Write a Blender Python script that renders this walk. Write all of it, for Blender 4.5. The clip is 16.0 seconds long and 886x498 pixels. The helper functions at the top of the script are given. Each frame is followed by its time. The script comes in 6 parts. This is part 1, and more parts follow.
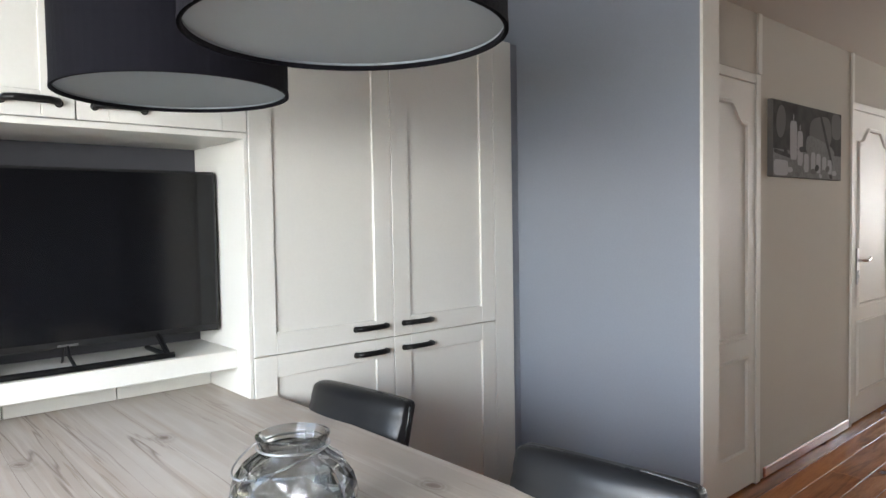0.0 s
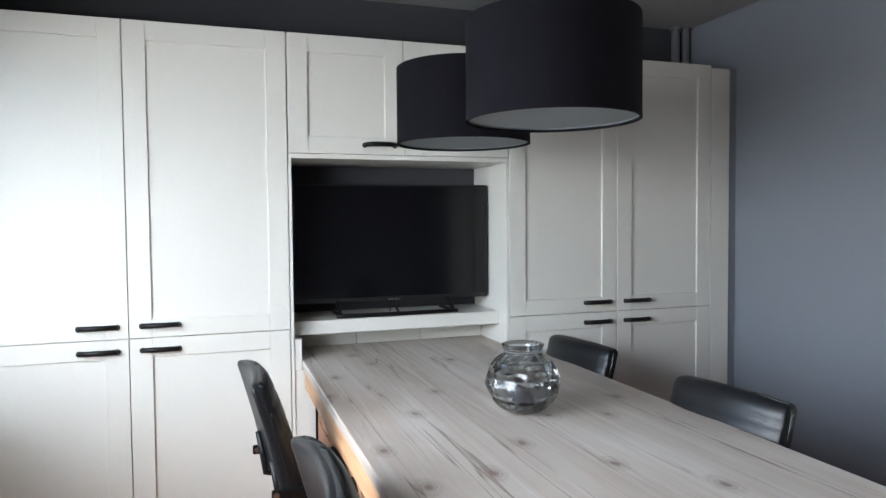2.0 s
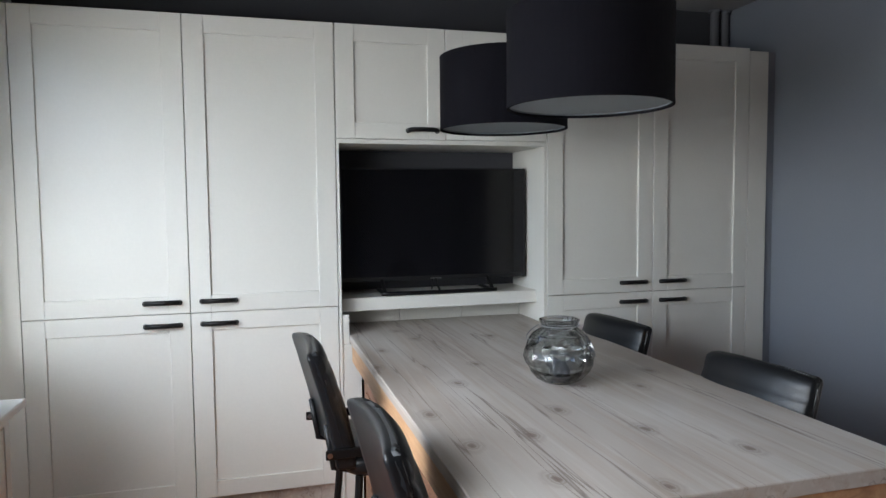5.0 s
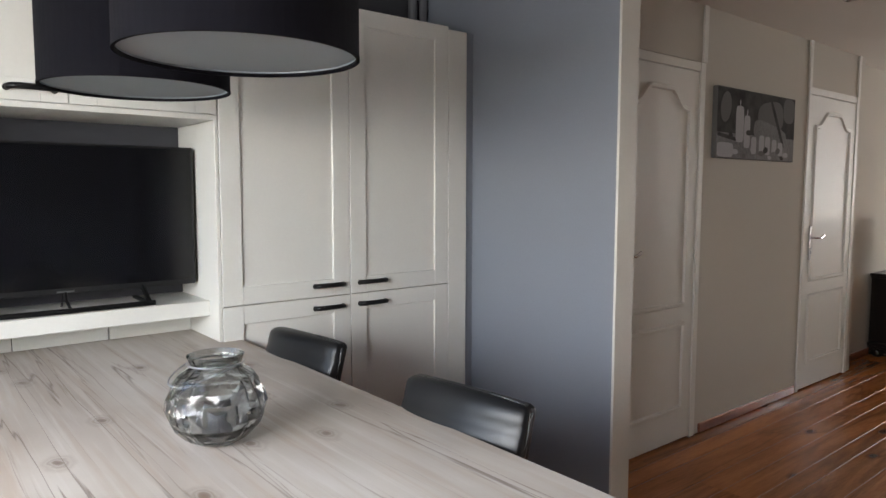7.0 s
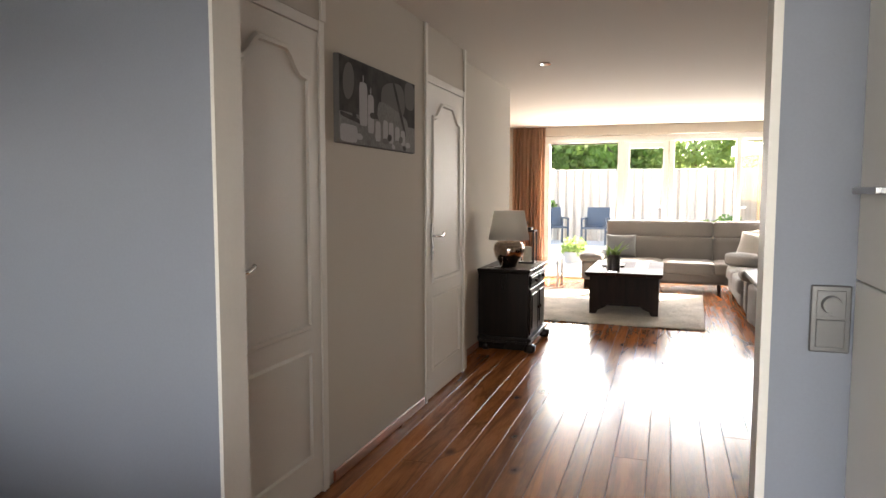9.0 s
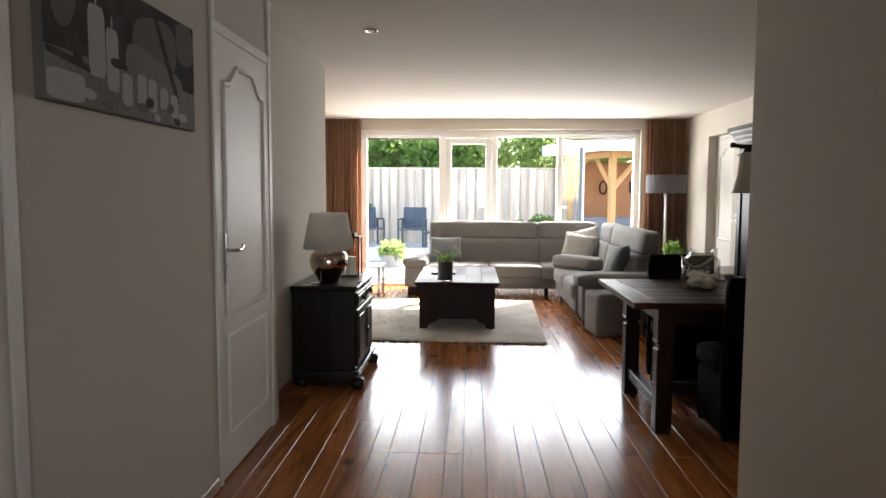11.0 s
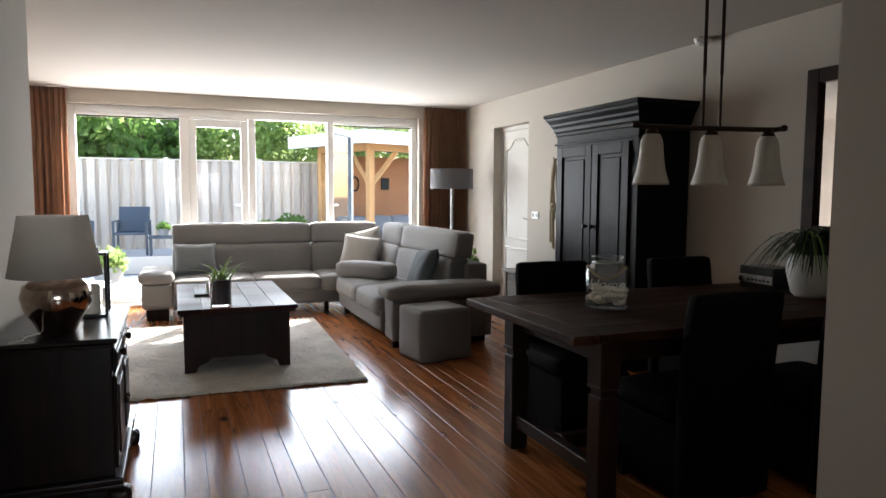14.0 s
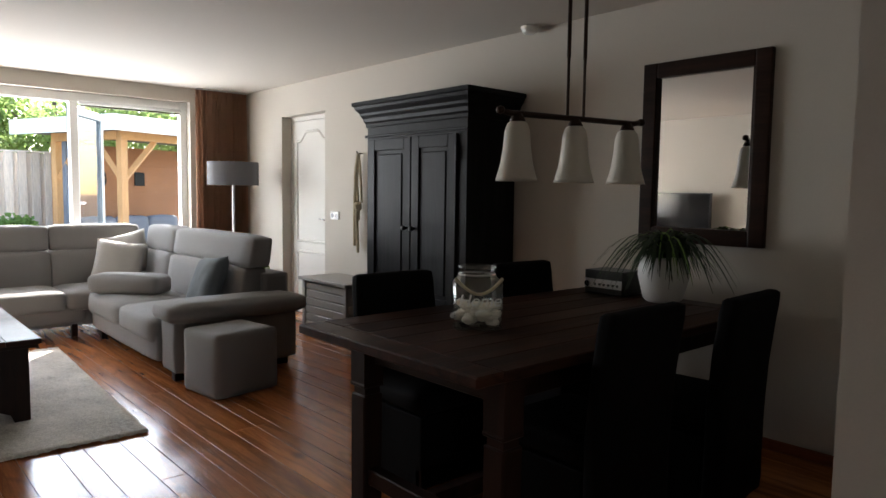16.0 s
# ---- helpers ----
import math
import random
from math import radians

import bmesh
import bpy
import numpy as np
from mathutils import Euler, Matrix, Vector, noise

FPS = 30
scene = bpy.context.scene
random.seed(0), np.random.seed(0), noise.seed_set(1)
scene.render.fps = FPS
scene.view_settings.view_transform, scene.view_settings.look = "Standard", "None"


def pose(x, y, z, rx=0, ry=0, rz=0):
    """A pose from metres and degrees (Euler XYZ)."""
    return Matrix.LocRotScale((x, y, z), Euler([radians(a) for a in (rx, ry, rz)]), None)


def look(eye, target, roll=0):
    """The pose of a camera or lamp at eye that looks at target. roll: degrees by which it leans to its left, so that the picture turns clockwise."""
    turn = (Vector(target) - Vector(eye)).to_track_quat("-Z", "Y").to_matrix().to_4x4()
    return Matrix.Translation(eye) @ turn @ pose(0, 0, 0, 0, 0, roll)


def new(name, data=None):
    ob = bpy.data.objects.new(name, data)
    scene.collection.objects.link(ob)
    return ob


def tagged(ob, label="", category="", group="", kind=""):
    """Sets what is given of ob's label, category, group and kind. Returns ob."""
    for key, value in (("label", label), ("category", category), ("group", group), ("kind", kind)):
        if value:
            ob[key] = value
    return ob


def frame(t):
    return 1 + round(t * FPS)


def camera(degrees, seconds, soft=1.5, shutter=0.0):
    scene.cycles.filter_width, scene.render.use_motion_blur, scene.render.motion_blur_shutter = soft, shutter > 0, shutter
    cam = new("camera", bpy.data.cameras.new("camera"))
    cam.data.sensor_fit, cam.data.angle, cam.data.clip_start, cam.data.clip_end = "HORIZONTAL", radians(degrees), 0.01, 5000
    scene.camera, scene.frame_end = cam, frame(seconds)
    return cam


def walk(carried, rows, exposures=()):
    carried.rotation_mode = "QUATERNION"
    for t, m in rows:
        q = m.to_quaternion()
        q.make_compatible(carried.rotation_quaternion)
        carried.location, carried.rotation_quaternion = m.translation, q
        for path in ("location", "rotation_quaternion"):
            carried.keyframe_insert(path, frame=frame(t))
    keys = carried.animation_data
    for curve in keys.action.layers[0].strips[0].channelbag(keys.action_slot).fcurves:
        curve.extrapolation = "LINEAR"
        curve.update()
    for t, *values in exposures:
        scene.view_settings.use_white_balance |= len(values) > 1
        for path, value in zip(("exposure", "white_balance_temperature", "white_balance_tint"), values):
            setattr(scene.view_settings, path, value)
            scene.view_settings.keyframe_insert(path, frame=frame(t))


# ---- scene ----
cam = camera(66.3, 16.0)
PATH = [
    (0, (0.413, 0.084, 1.435), (1.73, 1.588, 1.35), -1.0),
    (0.5, (0.306, -0.167, 1.464), (1.491, 1.441, 1.363), -1.0),
    (1, (0.232, -0.427, 1.459), (1.27, 1.28, 1.365), -0.6),
    (1.5, (0.163, -0.601, 1.465), (0.99, 1.218, 1.376), -0.5),
    (2, (0.09, -0.761, 1.439), (0.726, 1.133, 1.358), -0.5),
    (2.5, (-0.005, -0.907, 1.436), (0.514, 1.023, 1.352), -0.6),
    (3, (-0.065, -0.967, 1.473), (0.373, 0.981, 1.363), -0.5),
    (5.5, (0.125, -0.81, 1.43), (0.743, 1.088, 1.287), -0.6),
    (6, (0.24, -0.695, 1.44), (1.05, 1.128, 1.288), -0.4),
    (6.5, (0.32, -0.58, 1.44), (1.33, 1.138, 1.28), -0.3),
    (7, (0.414, -0.412, 1.445), (1.675, 1.13, 1.274), 0.1),
    (7.5, (0.545, -0.254, 1.388), (2.078, 1.021, 1.237), -0.1),
    (8, (0.745, -0.137, 1.398), (2.441, 0.912, 1.241), -0.1),
    (8.5, (0.985, 0.029, 1.394), (2.788, 0.88, 1.233), 0.0),
    (9, (1.247, 0.179, 1.403), (3.138, 0.808, 1.238), 0.1),
    (9.5, (1.555, 0.243, 1.388), (3.496, 0.696, 1.223), 0.2),
    (12, (2.792, 0.818, 1.393), (4.776, 0.641, 1.223), 0.2),
    (12.5, (3.033, 0.968, 1.385), (4.997, 0.634, 1.213), 0.2),
    (13, (3.343, 1.014, 1.36), (5.278, 0.535, 1.195), 0.2),
    (13.5, (3.615, 1.038, 1.341), (5.516, 0.439, 1.177), 0.3),
    (14, (3.906, 1.056, 1.35), (5.76, 0.324, 1.185), 0.3),
    (14.5, (4.165, 1.064, 1.334), (5.945, 0.167, 1.168), 0.6),
    (15, (4.395, 1.026, 1.334), (6.086, -0.03, 1.172), 0.65),
    (15.5, (4.602, 1.02, 1.338), (6.19, -0.185, 1.178), 0.8),
    (16, (4.755, 1.012, 1.334), (6.247, -0.31, 1.173), 0.8),
]
EXPOSURES = [(0.0, 3.9, 6800, 12), (0.5, 3.95, 6850, 12), (1.0, 3.47, 6600, 12), (1.5, 3.27, 6450, 11), (2.2, 3.02, 6400, 11), (3.2, 2.57, 6450, 11), (5.5, 2.67, 6500, 11), (6.5, 3.25, 6800, 12), (7.0, 3.45, 7000, 14), (7.5, 3.95, 7300, 16), (8.0, 3.8, 7500, 17), (8.5, 3.57, 7600, 16), (9.0, 3.5, 7500, 15), (9.5, 3.12, 7400, 14), (12.0, 2.88, 6500, 11), (13.0, 2.63, 6450, 11), (14.0, 2.68, 6350, 11), (16.0, 2.68, 6400, 11)]
walk(cam, [(t, look(eye, target, roll)) for t, eye, target, roll in PATH], EXPOSURES)

# ---- world, sun, large lights ----
SUN_ELEV, SUN_AZ = radians(34), radians(-43)
world = bpy.data.worlds.new("sky_world")
scene.world = world
world.use_nodes = True
wn = world.node_tree.nodes
sky = wn.new("ShaderNodeTexSky")
sky.sky_type, sky.sun_disc = "NISHITA", False
sky.sun_elevation, sky.sun_rotation = SUN_ELEV, radians(90) - SUN_AZ
world.node_tree.links.new(sky.outputs[0], wn["Background"].inputs[0])
wn["Background"].inputs[1].default_value = 0.15
sun_data = bpy.data.lights.new("sun", "SUN")
sun_data.energy, sun_data.angle, sun_data.color = 5.0, radians(0.6), (1.0, 0.95, 0.87)
sun_lamp = new("sun", sun_data)
sun_way = Vector((math.cos(SUN_AZ) * math.cos(SUN_ELEV), math.sin(SUN_AZ) * math.cos(SUN_ELEV), math.sin(SUN_ELEV)))
sun_lamp.matrix_world = look(sun_way * 30, (0, 0, 0))


def window_light(name, eye, target, sx, sy, power, color):
    d = bpy.data.lights.new(name, "AREA")
    d.shape, d.size, d.size_y, d.energy, d.color = "RECTANGLE", sx, sy, power, color
    ob = new(name, d)
    ob.matrix_world = look(eye, target)
    return ob


# daylight standing in the garden front's opening and in the kitchen window
window_light("sky_light_garden", (12.74, 0.09, 1.35), (10.5, 0.09, 1.1), 4.0, 1.75, 40, (0.93, 0.97, 1.0))
window_light("sky_light_kitchen", (-1.12, 0.25, 1.45), (1.2, 0.4, 0.15), 2.2, 1.1, 18.5, (0.9, 0.96, 1.0))

# ---- materials ----
MATS = {}


def mat(name, color, rough=0.6, metal=0.0, var=0.12, scale=8.0, grain=60.0, bump=0.0, bump_scale=200.0, stretch=(1, 1, 1),
        spec=0.5, sheen=0.0, trans=0.0, rvar=0.1, coat=0.0, per_object=0.0, ior=1.45, subs=0.0):
    """A paint, cloth, metal or glass with stains and grain in colour and gloss, and fine relief."""
    m = bpy.data.materials.new(name)
    m.use_nodes = True
    nt = m.node_tree
    n, l = nt.nodes, nt.links
    b = n["Principled BSDF"]
    b.inputs["Roughness"].default_value, b.inputs["Metallic"].default_value = rough, metal
    b.inputs["Specular IOR Level"].default_value, b.inputs["Sheen Weight"].default_value = spec, sheen
    b.inputs["Transmission Weight"].default_value, b.inputs["Coat Weight"].default_value = trans, coat
    b.inputs["IOR"].default_value = ior
    tc = n.new("ShaderNodeTexCoord")
    mp = n.new("ShaderNodeMapping")
    mp.inputs["Scale"].default_value = stretch
    l.new(tc.outputs["Object"], mp.inputs[0])
    big, fine = n.new("ShaderNodeTexNoise"), n.new("ShaderNodeTexNoise")
    big.inputs["Scale"].default_value, fine.inputs["Scale"].default_value = scale / 4, grain
    big.inputs["Detail"].default_value, fine.inputs["Detail"].default_value = 4, 3
    l.new(mp.outputs[0], big.inputs[0]), l.new(mp.outputs[0], fine.inputs[0])
    mix = n.new("ShaderNodeMath")
    mix.operation = "MULTIPLY_ADD"
    mix.inputs[1].default_value = 0.5
    l.new(big.outputs[0], mix.inputs[0])
    half = n.new("ShaderNodeMath")
    half.operation = "MULTIPLY"
    half.inputs[1].default_value = 0.5
    l.new(fine.outputs[0], half.inputs[0]), l.new(half.outputs[0], mix.inputs[2])
    ramp = n.new("ShaderNodeValToRGB")
    c = Vector(color)
    ramp.color_ramp.elements[0].position, ramp.color_ramp.elements[1].position = 0.3, 0.7
    ramp.color_ramp.elements[0].color = (*(c * (1 - var)), 1)
    ramp.color_ramp.elements[1].color = (*[min(1, v * (1 + var)) for v in c], 1)
    l.new(mix.outputs[0], ramp.inputs[0])
    out = ramp.outputs[0]
    if per_object:
        info, hsv = n.new("ShaderNodeObjectInfo"), n.new("ShaderNodeHueSaturation")
        rng = n.new("ShaderNodeMapRange")
        rng.inputs[3].default_value, rng.inputs[4].default_value = 1 - per_object, 1 + per_object
        l.new(info.outputs["Random"], rng.inputs[0]), l.new(rng.outputs[0], hsv.inputs["Value"]), l.new(out, hsv.inputs["Color"])
        out = hsv.outputs[0]
    l.new(out, b.inputs["Base Color"])
    if rvar:
        rr = n.new("ShaderNodeMapRange")
        rr.inputs[3].default_value, rr.inputs[4].default_value = max(0.02, rough - rvar), min(1, rough + rvar)
        l.new(mix.outputs[0], rr.inputs[0]), l.new(rr.outputs[0], b.inputs["Roughness"])
    if bump:
        bt, bn = n.new("ShaderNodeTexNoise"), n.new("ShaderNodeBump")
        bt.inputs["Scale"].default_value, bt.inputs["Detail"].default_value = bump_scale, 4
        bn.inputs["Strength"].default_value, bn.inputs["Distance"].default_value = bump, 0.004
        l.new(mp.outputs[0], bt.inputs[0]), l.new(bt.outputs[0], bn.inputs["Height"]), l.new(bn.outputs[0], b.inputs["Normal"])
    MATS[name] = m
    return m


def wood(name, dark, light, axis="x", rough=0.35, ring=14.0, per_object=0.12, bump=0.12, coat=0.0, knots=0.0, spec=0.5, rvar=0.12, veins=0.0, vein_scale=5.0, squeeze=0.09, fine=0.03):
    """Wood with long grain along the axis, growth lines, knots and a varnish of uneven gloss."""
    m = bpy.data.materials.new(name)
    m.use_nodes = True
    n, l = m.node_tree.nodes, m.node_tree.links
    b = n["Principled BSDF"]
    b.inputs["Coat Weight"].default_value, b.inputs["Specular IOR Level"].default_value = coat, spec
    b.inputs["Coat Roughness"].default_value = 0.12
    tc, mp, info, add = n.new("ShaderNodeTexCoord"), n.new("ShaderNodeMapping"), n.new("ShaderNodeObjectInfo"), n.new("ShaderNodeVectorMath")
    k = {"x": (squeeze, 1, 1), "y": (1, squeeze, 1), "z": (1, 1, squeeze)}[axis]
    mp.inputs["Scale"].default_value = k
    scl = n.new("ShaderNodeVectorMath")
    scl.operation = "SCALE"
    scl.inputs[0].default_value = (37, 21, 11)
    l.new(info.outputs["Random"], scl.inputs["Scale"])
    l.new(tc.outputs["Object"], add.inputs[0]), l.new(scl.outputs[0], add.inputs[1]), l.new(add.outputs[0], mp.inputs[0])
    warp, rings, fibre = n.new("ShaderNodeTexNoise"), n.new("ShaderNodeTexNoise"), n.new("ShaderNodeTexNoise")
    warp.inputs["Scale"].default_value, rings.inputs["Scale"].default_value, fibre.inputs["Scale"].default_value = 2.0, ring, 160
    rings.inputs["Detail"].default_value, rings.inputs["Distortion"].default_value = 6, 1.4
    fibre.inputs["Detail"].default_value = 2
    for t in (warp, rings, fibre):
        l.new(mp.outputs[0], t.inputs[0])
    s1 = n.new("ShaderNodeMath")
    s1.operation = "MULTIPLY_ADD"
    s1.inputs[1].default_value = 0.35
    l.new(fibre.outputs[0], s1.inputs[0]), l.new(rings.outputs[0], s1.inputs[2])
    ramp = n.new("ShaderNodeValToRGB")
    e = ramp.color_ramp.elements
    e[0].position, e[1].position = 0.45, 0.85
    e[0].color, e[1].color = (*dark, 1), (*light, 1)
    l.new(s1.outputs[0], ramp.inputs[0])
    out = ramp.outputs[0]
    if knots:
        vor, kr, km = n.new("ShaderNodeTexVoronoi"), n.new("ShaderNodeValToRGB"), n.new("ShaderNodeMixRGB")
        kmap = n.new("ShaderNodeMapping")
        kmap.inputs["Scale"].default_value = {"x": (0.55, 1, 1), "y": (1, 0.55, 1), "z": (1, 1, 0.55)}[axis]
        l.new(add.outputs[0], kmap.inputs[0]), l.new(kmap.outputs[0], vor.inputs[0])
        vor.voronoi_dimensions = "2D"
        vor.inputs["Scale"].default_value = knots
        sep, gt_, mu = n.new("ShaderNodeSeparateColor"), n.new("ShaderNodeMath"), n.new("ShaderNodeMath")
        gt_.operation, mu.operation = "GREATER_THAN", "MULTIPLY"
        gt_.inputs[1].default_value = 0.55
        l.new(vor.outputs["Color"], sep.inputs[0]), l.new(sep.outputs[0], gt_.inputs[0])
        kr.color_ramp.elements[0].position, kr.color_ramp.elements[1].position = 0.03, 0.10
        kr.color_ramp.elements[0].color, kr.color_ramp.elements[1].color = (1, 1, 1, 1), (0, 0, 0, 1)
        l.new(vor.outputs["Distance"], kr.inputs[0]), l.new(kr.outputs[0], mu.inputs[0]), l.new(gt_.outputs[0], mu.inputs[1]), l.new(mu.outputs[0], km.inputs[0]), l.new(out, km.inputs[1])
        km.inputs[2].default_value = (*[v * 0.55 for v in dark], 1)
        out = km.outputs[0]
    if veins:
        vn, vs_, va, vr, vm = n.new("ShaderNodeTexNoise"), n.new("ShaderNodeMath"), n.new("ShaderNodeMath"), n.new("ShaderNodeValToRGB"), n.new("ShaderNodeMixRGB")
        vn.inputs["Scale"].default_value, vn.inputs["Detail"].default_value, vn.inputs["Distortion"].default_value = vein_scale, 3, 0.8
        vs_.operation, va.operation, vs_.inputs[1].default_value = "SUBTRACT", "ABSOLUTE", 0.5
        vr.color_ramp.elements[0].position, vr.color_ramp.elements[1].position = 0.0, fine
        vr.color_ramp.elements[0].color, vr.color_ramp.elements[1].color = (veins, veins, veins, 1), (0, 0, 0, 1)
        l.new(mp.outputs[0], vn.inputs[0]), l.new(vn.outputs[0], vs_.inputs[0]), l.new(vs_.outputs[0], va.inputs[0]), l.new(va.outputs[0], vr.inputs[0])
        l.new(vr.outputs[0], vm.inputs[0])
        l.new(out, vm.inputs[1])
        vm.inputs[2].default_value = (*[v * 0.6 for v in dark], 1)
        out = vm.outputs[0]
    hsv, rng = n.new("ShaderNodeHueSaturation"), n.new("ShaderNodeMapRange")
    rng.inputs[3].default_value, rng.inputs[4].default_value = 1 - per_object, 1 + per_object
    l.new(info.outputs["Random"], rng.inputs[0]), l.new(rng.outputs[0], hsv.inputs["Value"]), l.new(out, hsv.inputs["Color"])
    l.new(hsv.outputs[0], b.inputs["Base Color"])
    rr = n.new("ShaderNodeMapRange")
    rr.inputs[3].default_value, rr.inputs[4].default_value = max(0.03, rough - rvar), rough + rvar
    l.new(warp.outputs[0], rr.inputs[0]), l.new(rr.outputs[0], b.inputs["Roughness"])
    bn = n.new("ShaderNodeBump")
    bn.inputs["Strength"].default_value, bn.inputs["Distance"].default_value = bump, 0.002
    l.new(s1.outputs[0], bn.inputs["Height"]), l.new(bn.outputs[0], b.inputs["Normal"])
    MATS[name] = m
    return m


def whitewashed(name):
    """Pale weathered pine look: warm and cool patches, thin dark cracks along y, and dark oval knots with rings round them."""
    m = bpy.data.materials.new(name)
    m.use_nodes = True
    n, l = m.node_tree.nodes, m.node_tree.links
    b = n["Principled BSDF"]
    tc = n.new("ShaderNodeTexCoord")

    def noise_at(scale, stretch, detail=3.0, distort=0.0, shift=0.0):
        mp, t = n.new("ShaderNodeMapping"), n.new("ShaderNodeTexNoise")
        mp.inputs["Scale"].default_value, mp.inputs["Location"].default_value = (1, stretch, 1), (shift, shift, 0)
        t.inputs["Scale"].default_value, t.inputs["Detail"].default_value, t.inputs["Distortion"].default_value = scale, detail, distort
        l.new(tc.outputs["Object"], mp.inputs[0]), l.new(mp.outputs[0], t.inputs[0])
        return t.outputs[0]

    def ramp(value, *stops):
        r = n.new("ShaderNodeValToRGB")
        while len(r.color_ramp.elements) < len(stops):
            r.color_ramp.elements.new(0.5)
        for e, (p, c) in zip(r.color_ramp.elements, stops):
            e.position, e.color = p, (*(c if isinstance(c, tuple) else (c, c, c)), 1)
        l.new(value, r.inputs[0])
        return r.outputs[0]

    def calc(op, a, c):
        k = n.new("ShaderNodeMath")
        k.operation = op
        for i, v in enumerate((a, c)):
            if isinstance(v, float):
                k.inputs[i].default_value = v
            else:
                l.new(v, k.inputs[i])
        return k.outputs[0]

    def over(base, colour, amount):
        k = n.new("ShaderNodeMixRGB")
        k.inputs[2].default_value = (*colour, 1)
        l.new(amount, k.inputs[0]), l.new(base, k.inputs[1])
        return k.outputs[0]

    def cracks(scale, stretch, width, shift, mask_lo, mask_hi):
        ridge = calc("ABSOLUTE", calc("SUBTRACT", noise_at(scale, stretch, 4.0, 0.12, shift), 0.5), 0.0)
        line = ramp(ridge, (0.0, 1.0), (width, 0.0))
        where = ramp(noise_at(scale * 0.7, stretch * 2.2, 2.0, 0.0, shift + 5.0), (mask_lo, 0.0), (mask_hi, 1.0))
        return calc("MULTIPLY", line, where)

    col = ramp(noise_at(3.2, 0.30, 5.0, 0.4), (0.30, (0.36, 0.305, 0.26)), (0.52, (0.49, 0.44, 0.395)), (0.75, (0.59, 0.55, 0.51)))
    col = over(col, (0.40, 0.30, 0.225), calc("MULTIPLY", ramp(noise_at(34.0, 0.035, 4.0, 0.5, 2.0), (0.50, 0.0), (0.72, 1.0)), 0.5))
    col = over(col, (0.66, 0.63, 0.60), calc("MULTIPLY", ramp(noise_at(60.0, 0.03, 3.0, 0.3, 7.0), (0.52, 0.0), (0.75, 1.0)), 0.45))
    big, fine = cracks(7.5, 0.030, 0.0075, 1.0, 0.46, 0.54), cracks(17.0, 0.026, 0.012, 3.0, 0.48, 0.56)
    col = over(col, (0.16, 0.11, 0.085), calc("MULTIPLY", big, 0.8))
    col = over(col, (0.24, 0.17, 0.13), calc("MULTIPLY", fine, 0.55))
    bend, kmap, vor = n.new("ShaderNodeVectorMath"), n.new("ShaderNodeMapping"), n.new("ShaderNodeTexVoronoi")
    bend.operation, bend.inputs[1].default_value = "MULTIPLY_ADD", (0.022, 0.035, 0.0)
    wob = n.new("ShaderNodeTexNoise")
    wob.inputs["Scale"].default_value = 24
    kmap.inputs["Scale"].default_value = (1, 0.6, 1)
    vor.voronoi_dimensions = "2D"
    vor.inputs["Scale"].default_value = 5.4
    l.new(tc.outputs["Object"], wob.inputs[0]), l.new(wob.outputs["Color"], bend.inputs[0]), l.new(tc.outputs["Object"], bend.inputs[2])
    l.new(bend.outputs[0], kmap.inputs[0]), l.new(kmap.outputs[0], vor.inputs[0])
    sep, some = n.new("ShaderNodeSeparateColor"), n.new("ShaderNodeMath")
    some.operation, some.inputs[1].default_value = "GREATER_THAN", 0.5
    l.new(vor.outputs["Color"], sep.inputs[0]), l.new(sep.outputs[0], some.inputs[0])
    knot = ramp(vor.outputs["Distance"], (0.0, 0.95), (0.045, 0.8), (0.07, 0.25), (0.09, 0.5), (0.12, 0.12), (0.15, 0.25), (0.21, 0.0))
    col = over(col, (0.17, 0.115, 0.085), calc("MULTIPLY", knot, some.outputs[0]))
    l.new(col, b.inputs["Base Color"])
    rough = ramp(noise_at(9.0, 0.2), (0.3, 0.36), (0.7, 0.5))
    l.new(rough, b.inputs["Roughness"])
    bn = n.new("ShaderNodeBump")
    bn.inputs["Strength"].default_value, bn.inputs["Distance"].default_value = 0.25, 0.0015
    l.new(calc("SUBTRACT", 1.0, calc("ADD", big, fine)), bn.inputs["Height"]), l.new(bn.outputs[0], b.inputs["Normal"])
    MATS[name] = m
    return m


def sheer(name, color, amount, rough=0.8, var=0.15):
    """Cloth or paper that lets some light through."""
    m = mat(name, color, rough, var=var, scale=20, grain=180, bump=0.15, bump_scale=400)
    n, l = m.node_tree.nodes, m.node_tree.links
    tr, mx = n.new("ShaderNodeBsdfTranslucent"), n.new("ShaderNodeMixShader")
    tr.inputs[0].default_value = (*color, 1)
    mx.inputs[0].default_value = amount
    l.new(n["Principled BSDF"].outputs[0], mx.inputs[1]), l.new(tr.outputs[0], mx.inputs[2])
    l.new(mx.outputs[0], n["Material Output"].inputs[0])
    return m


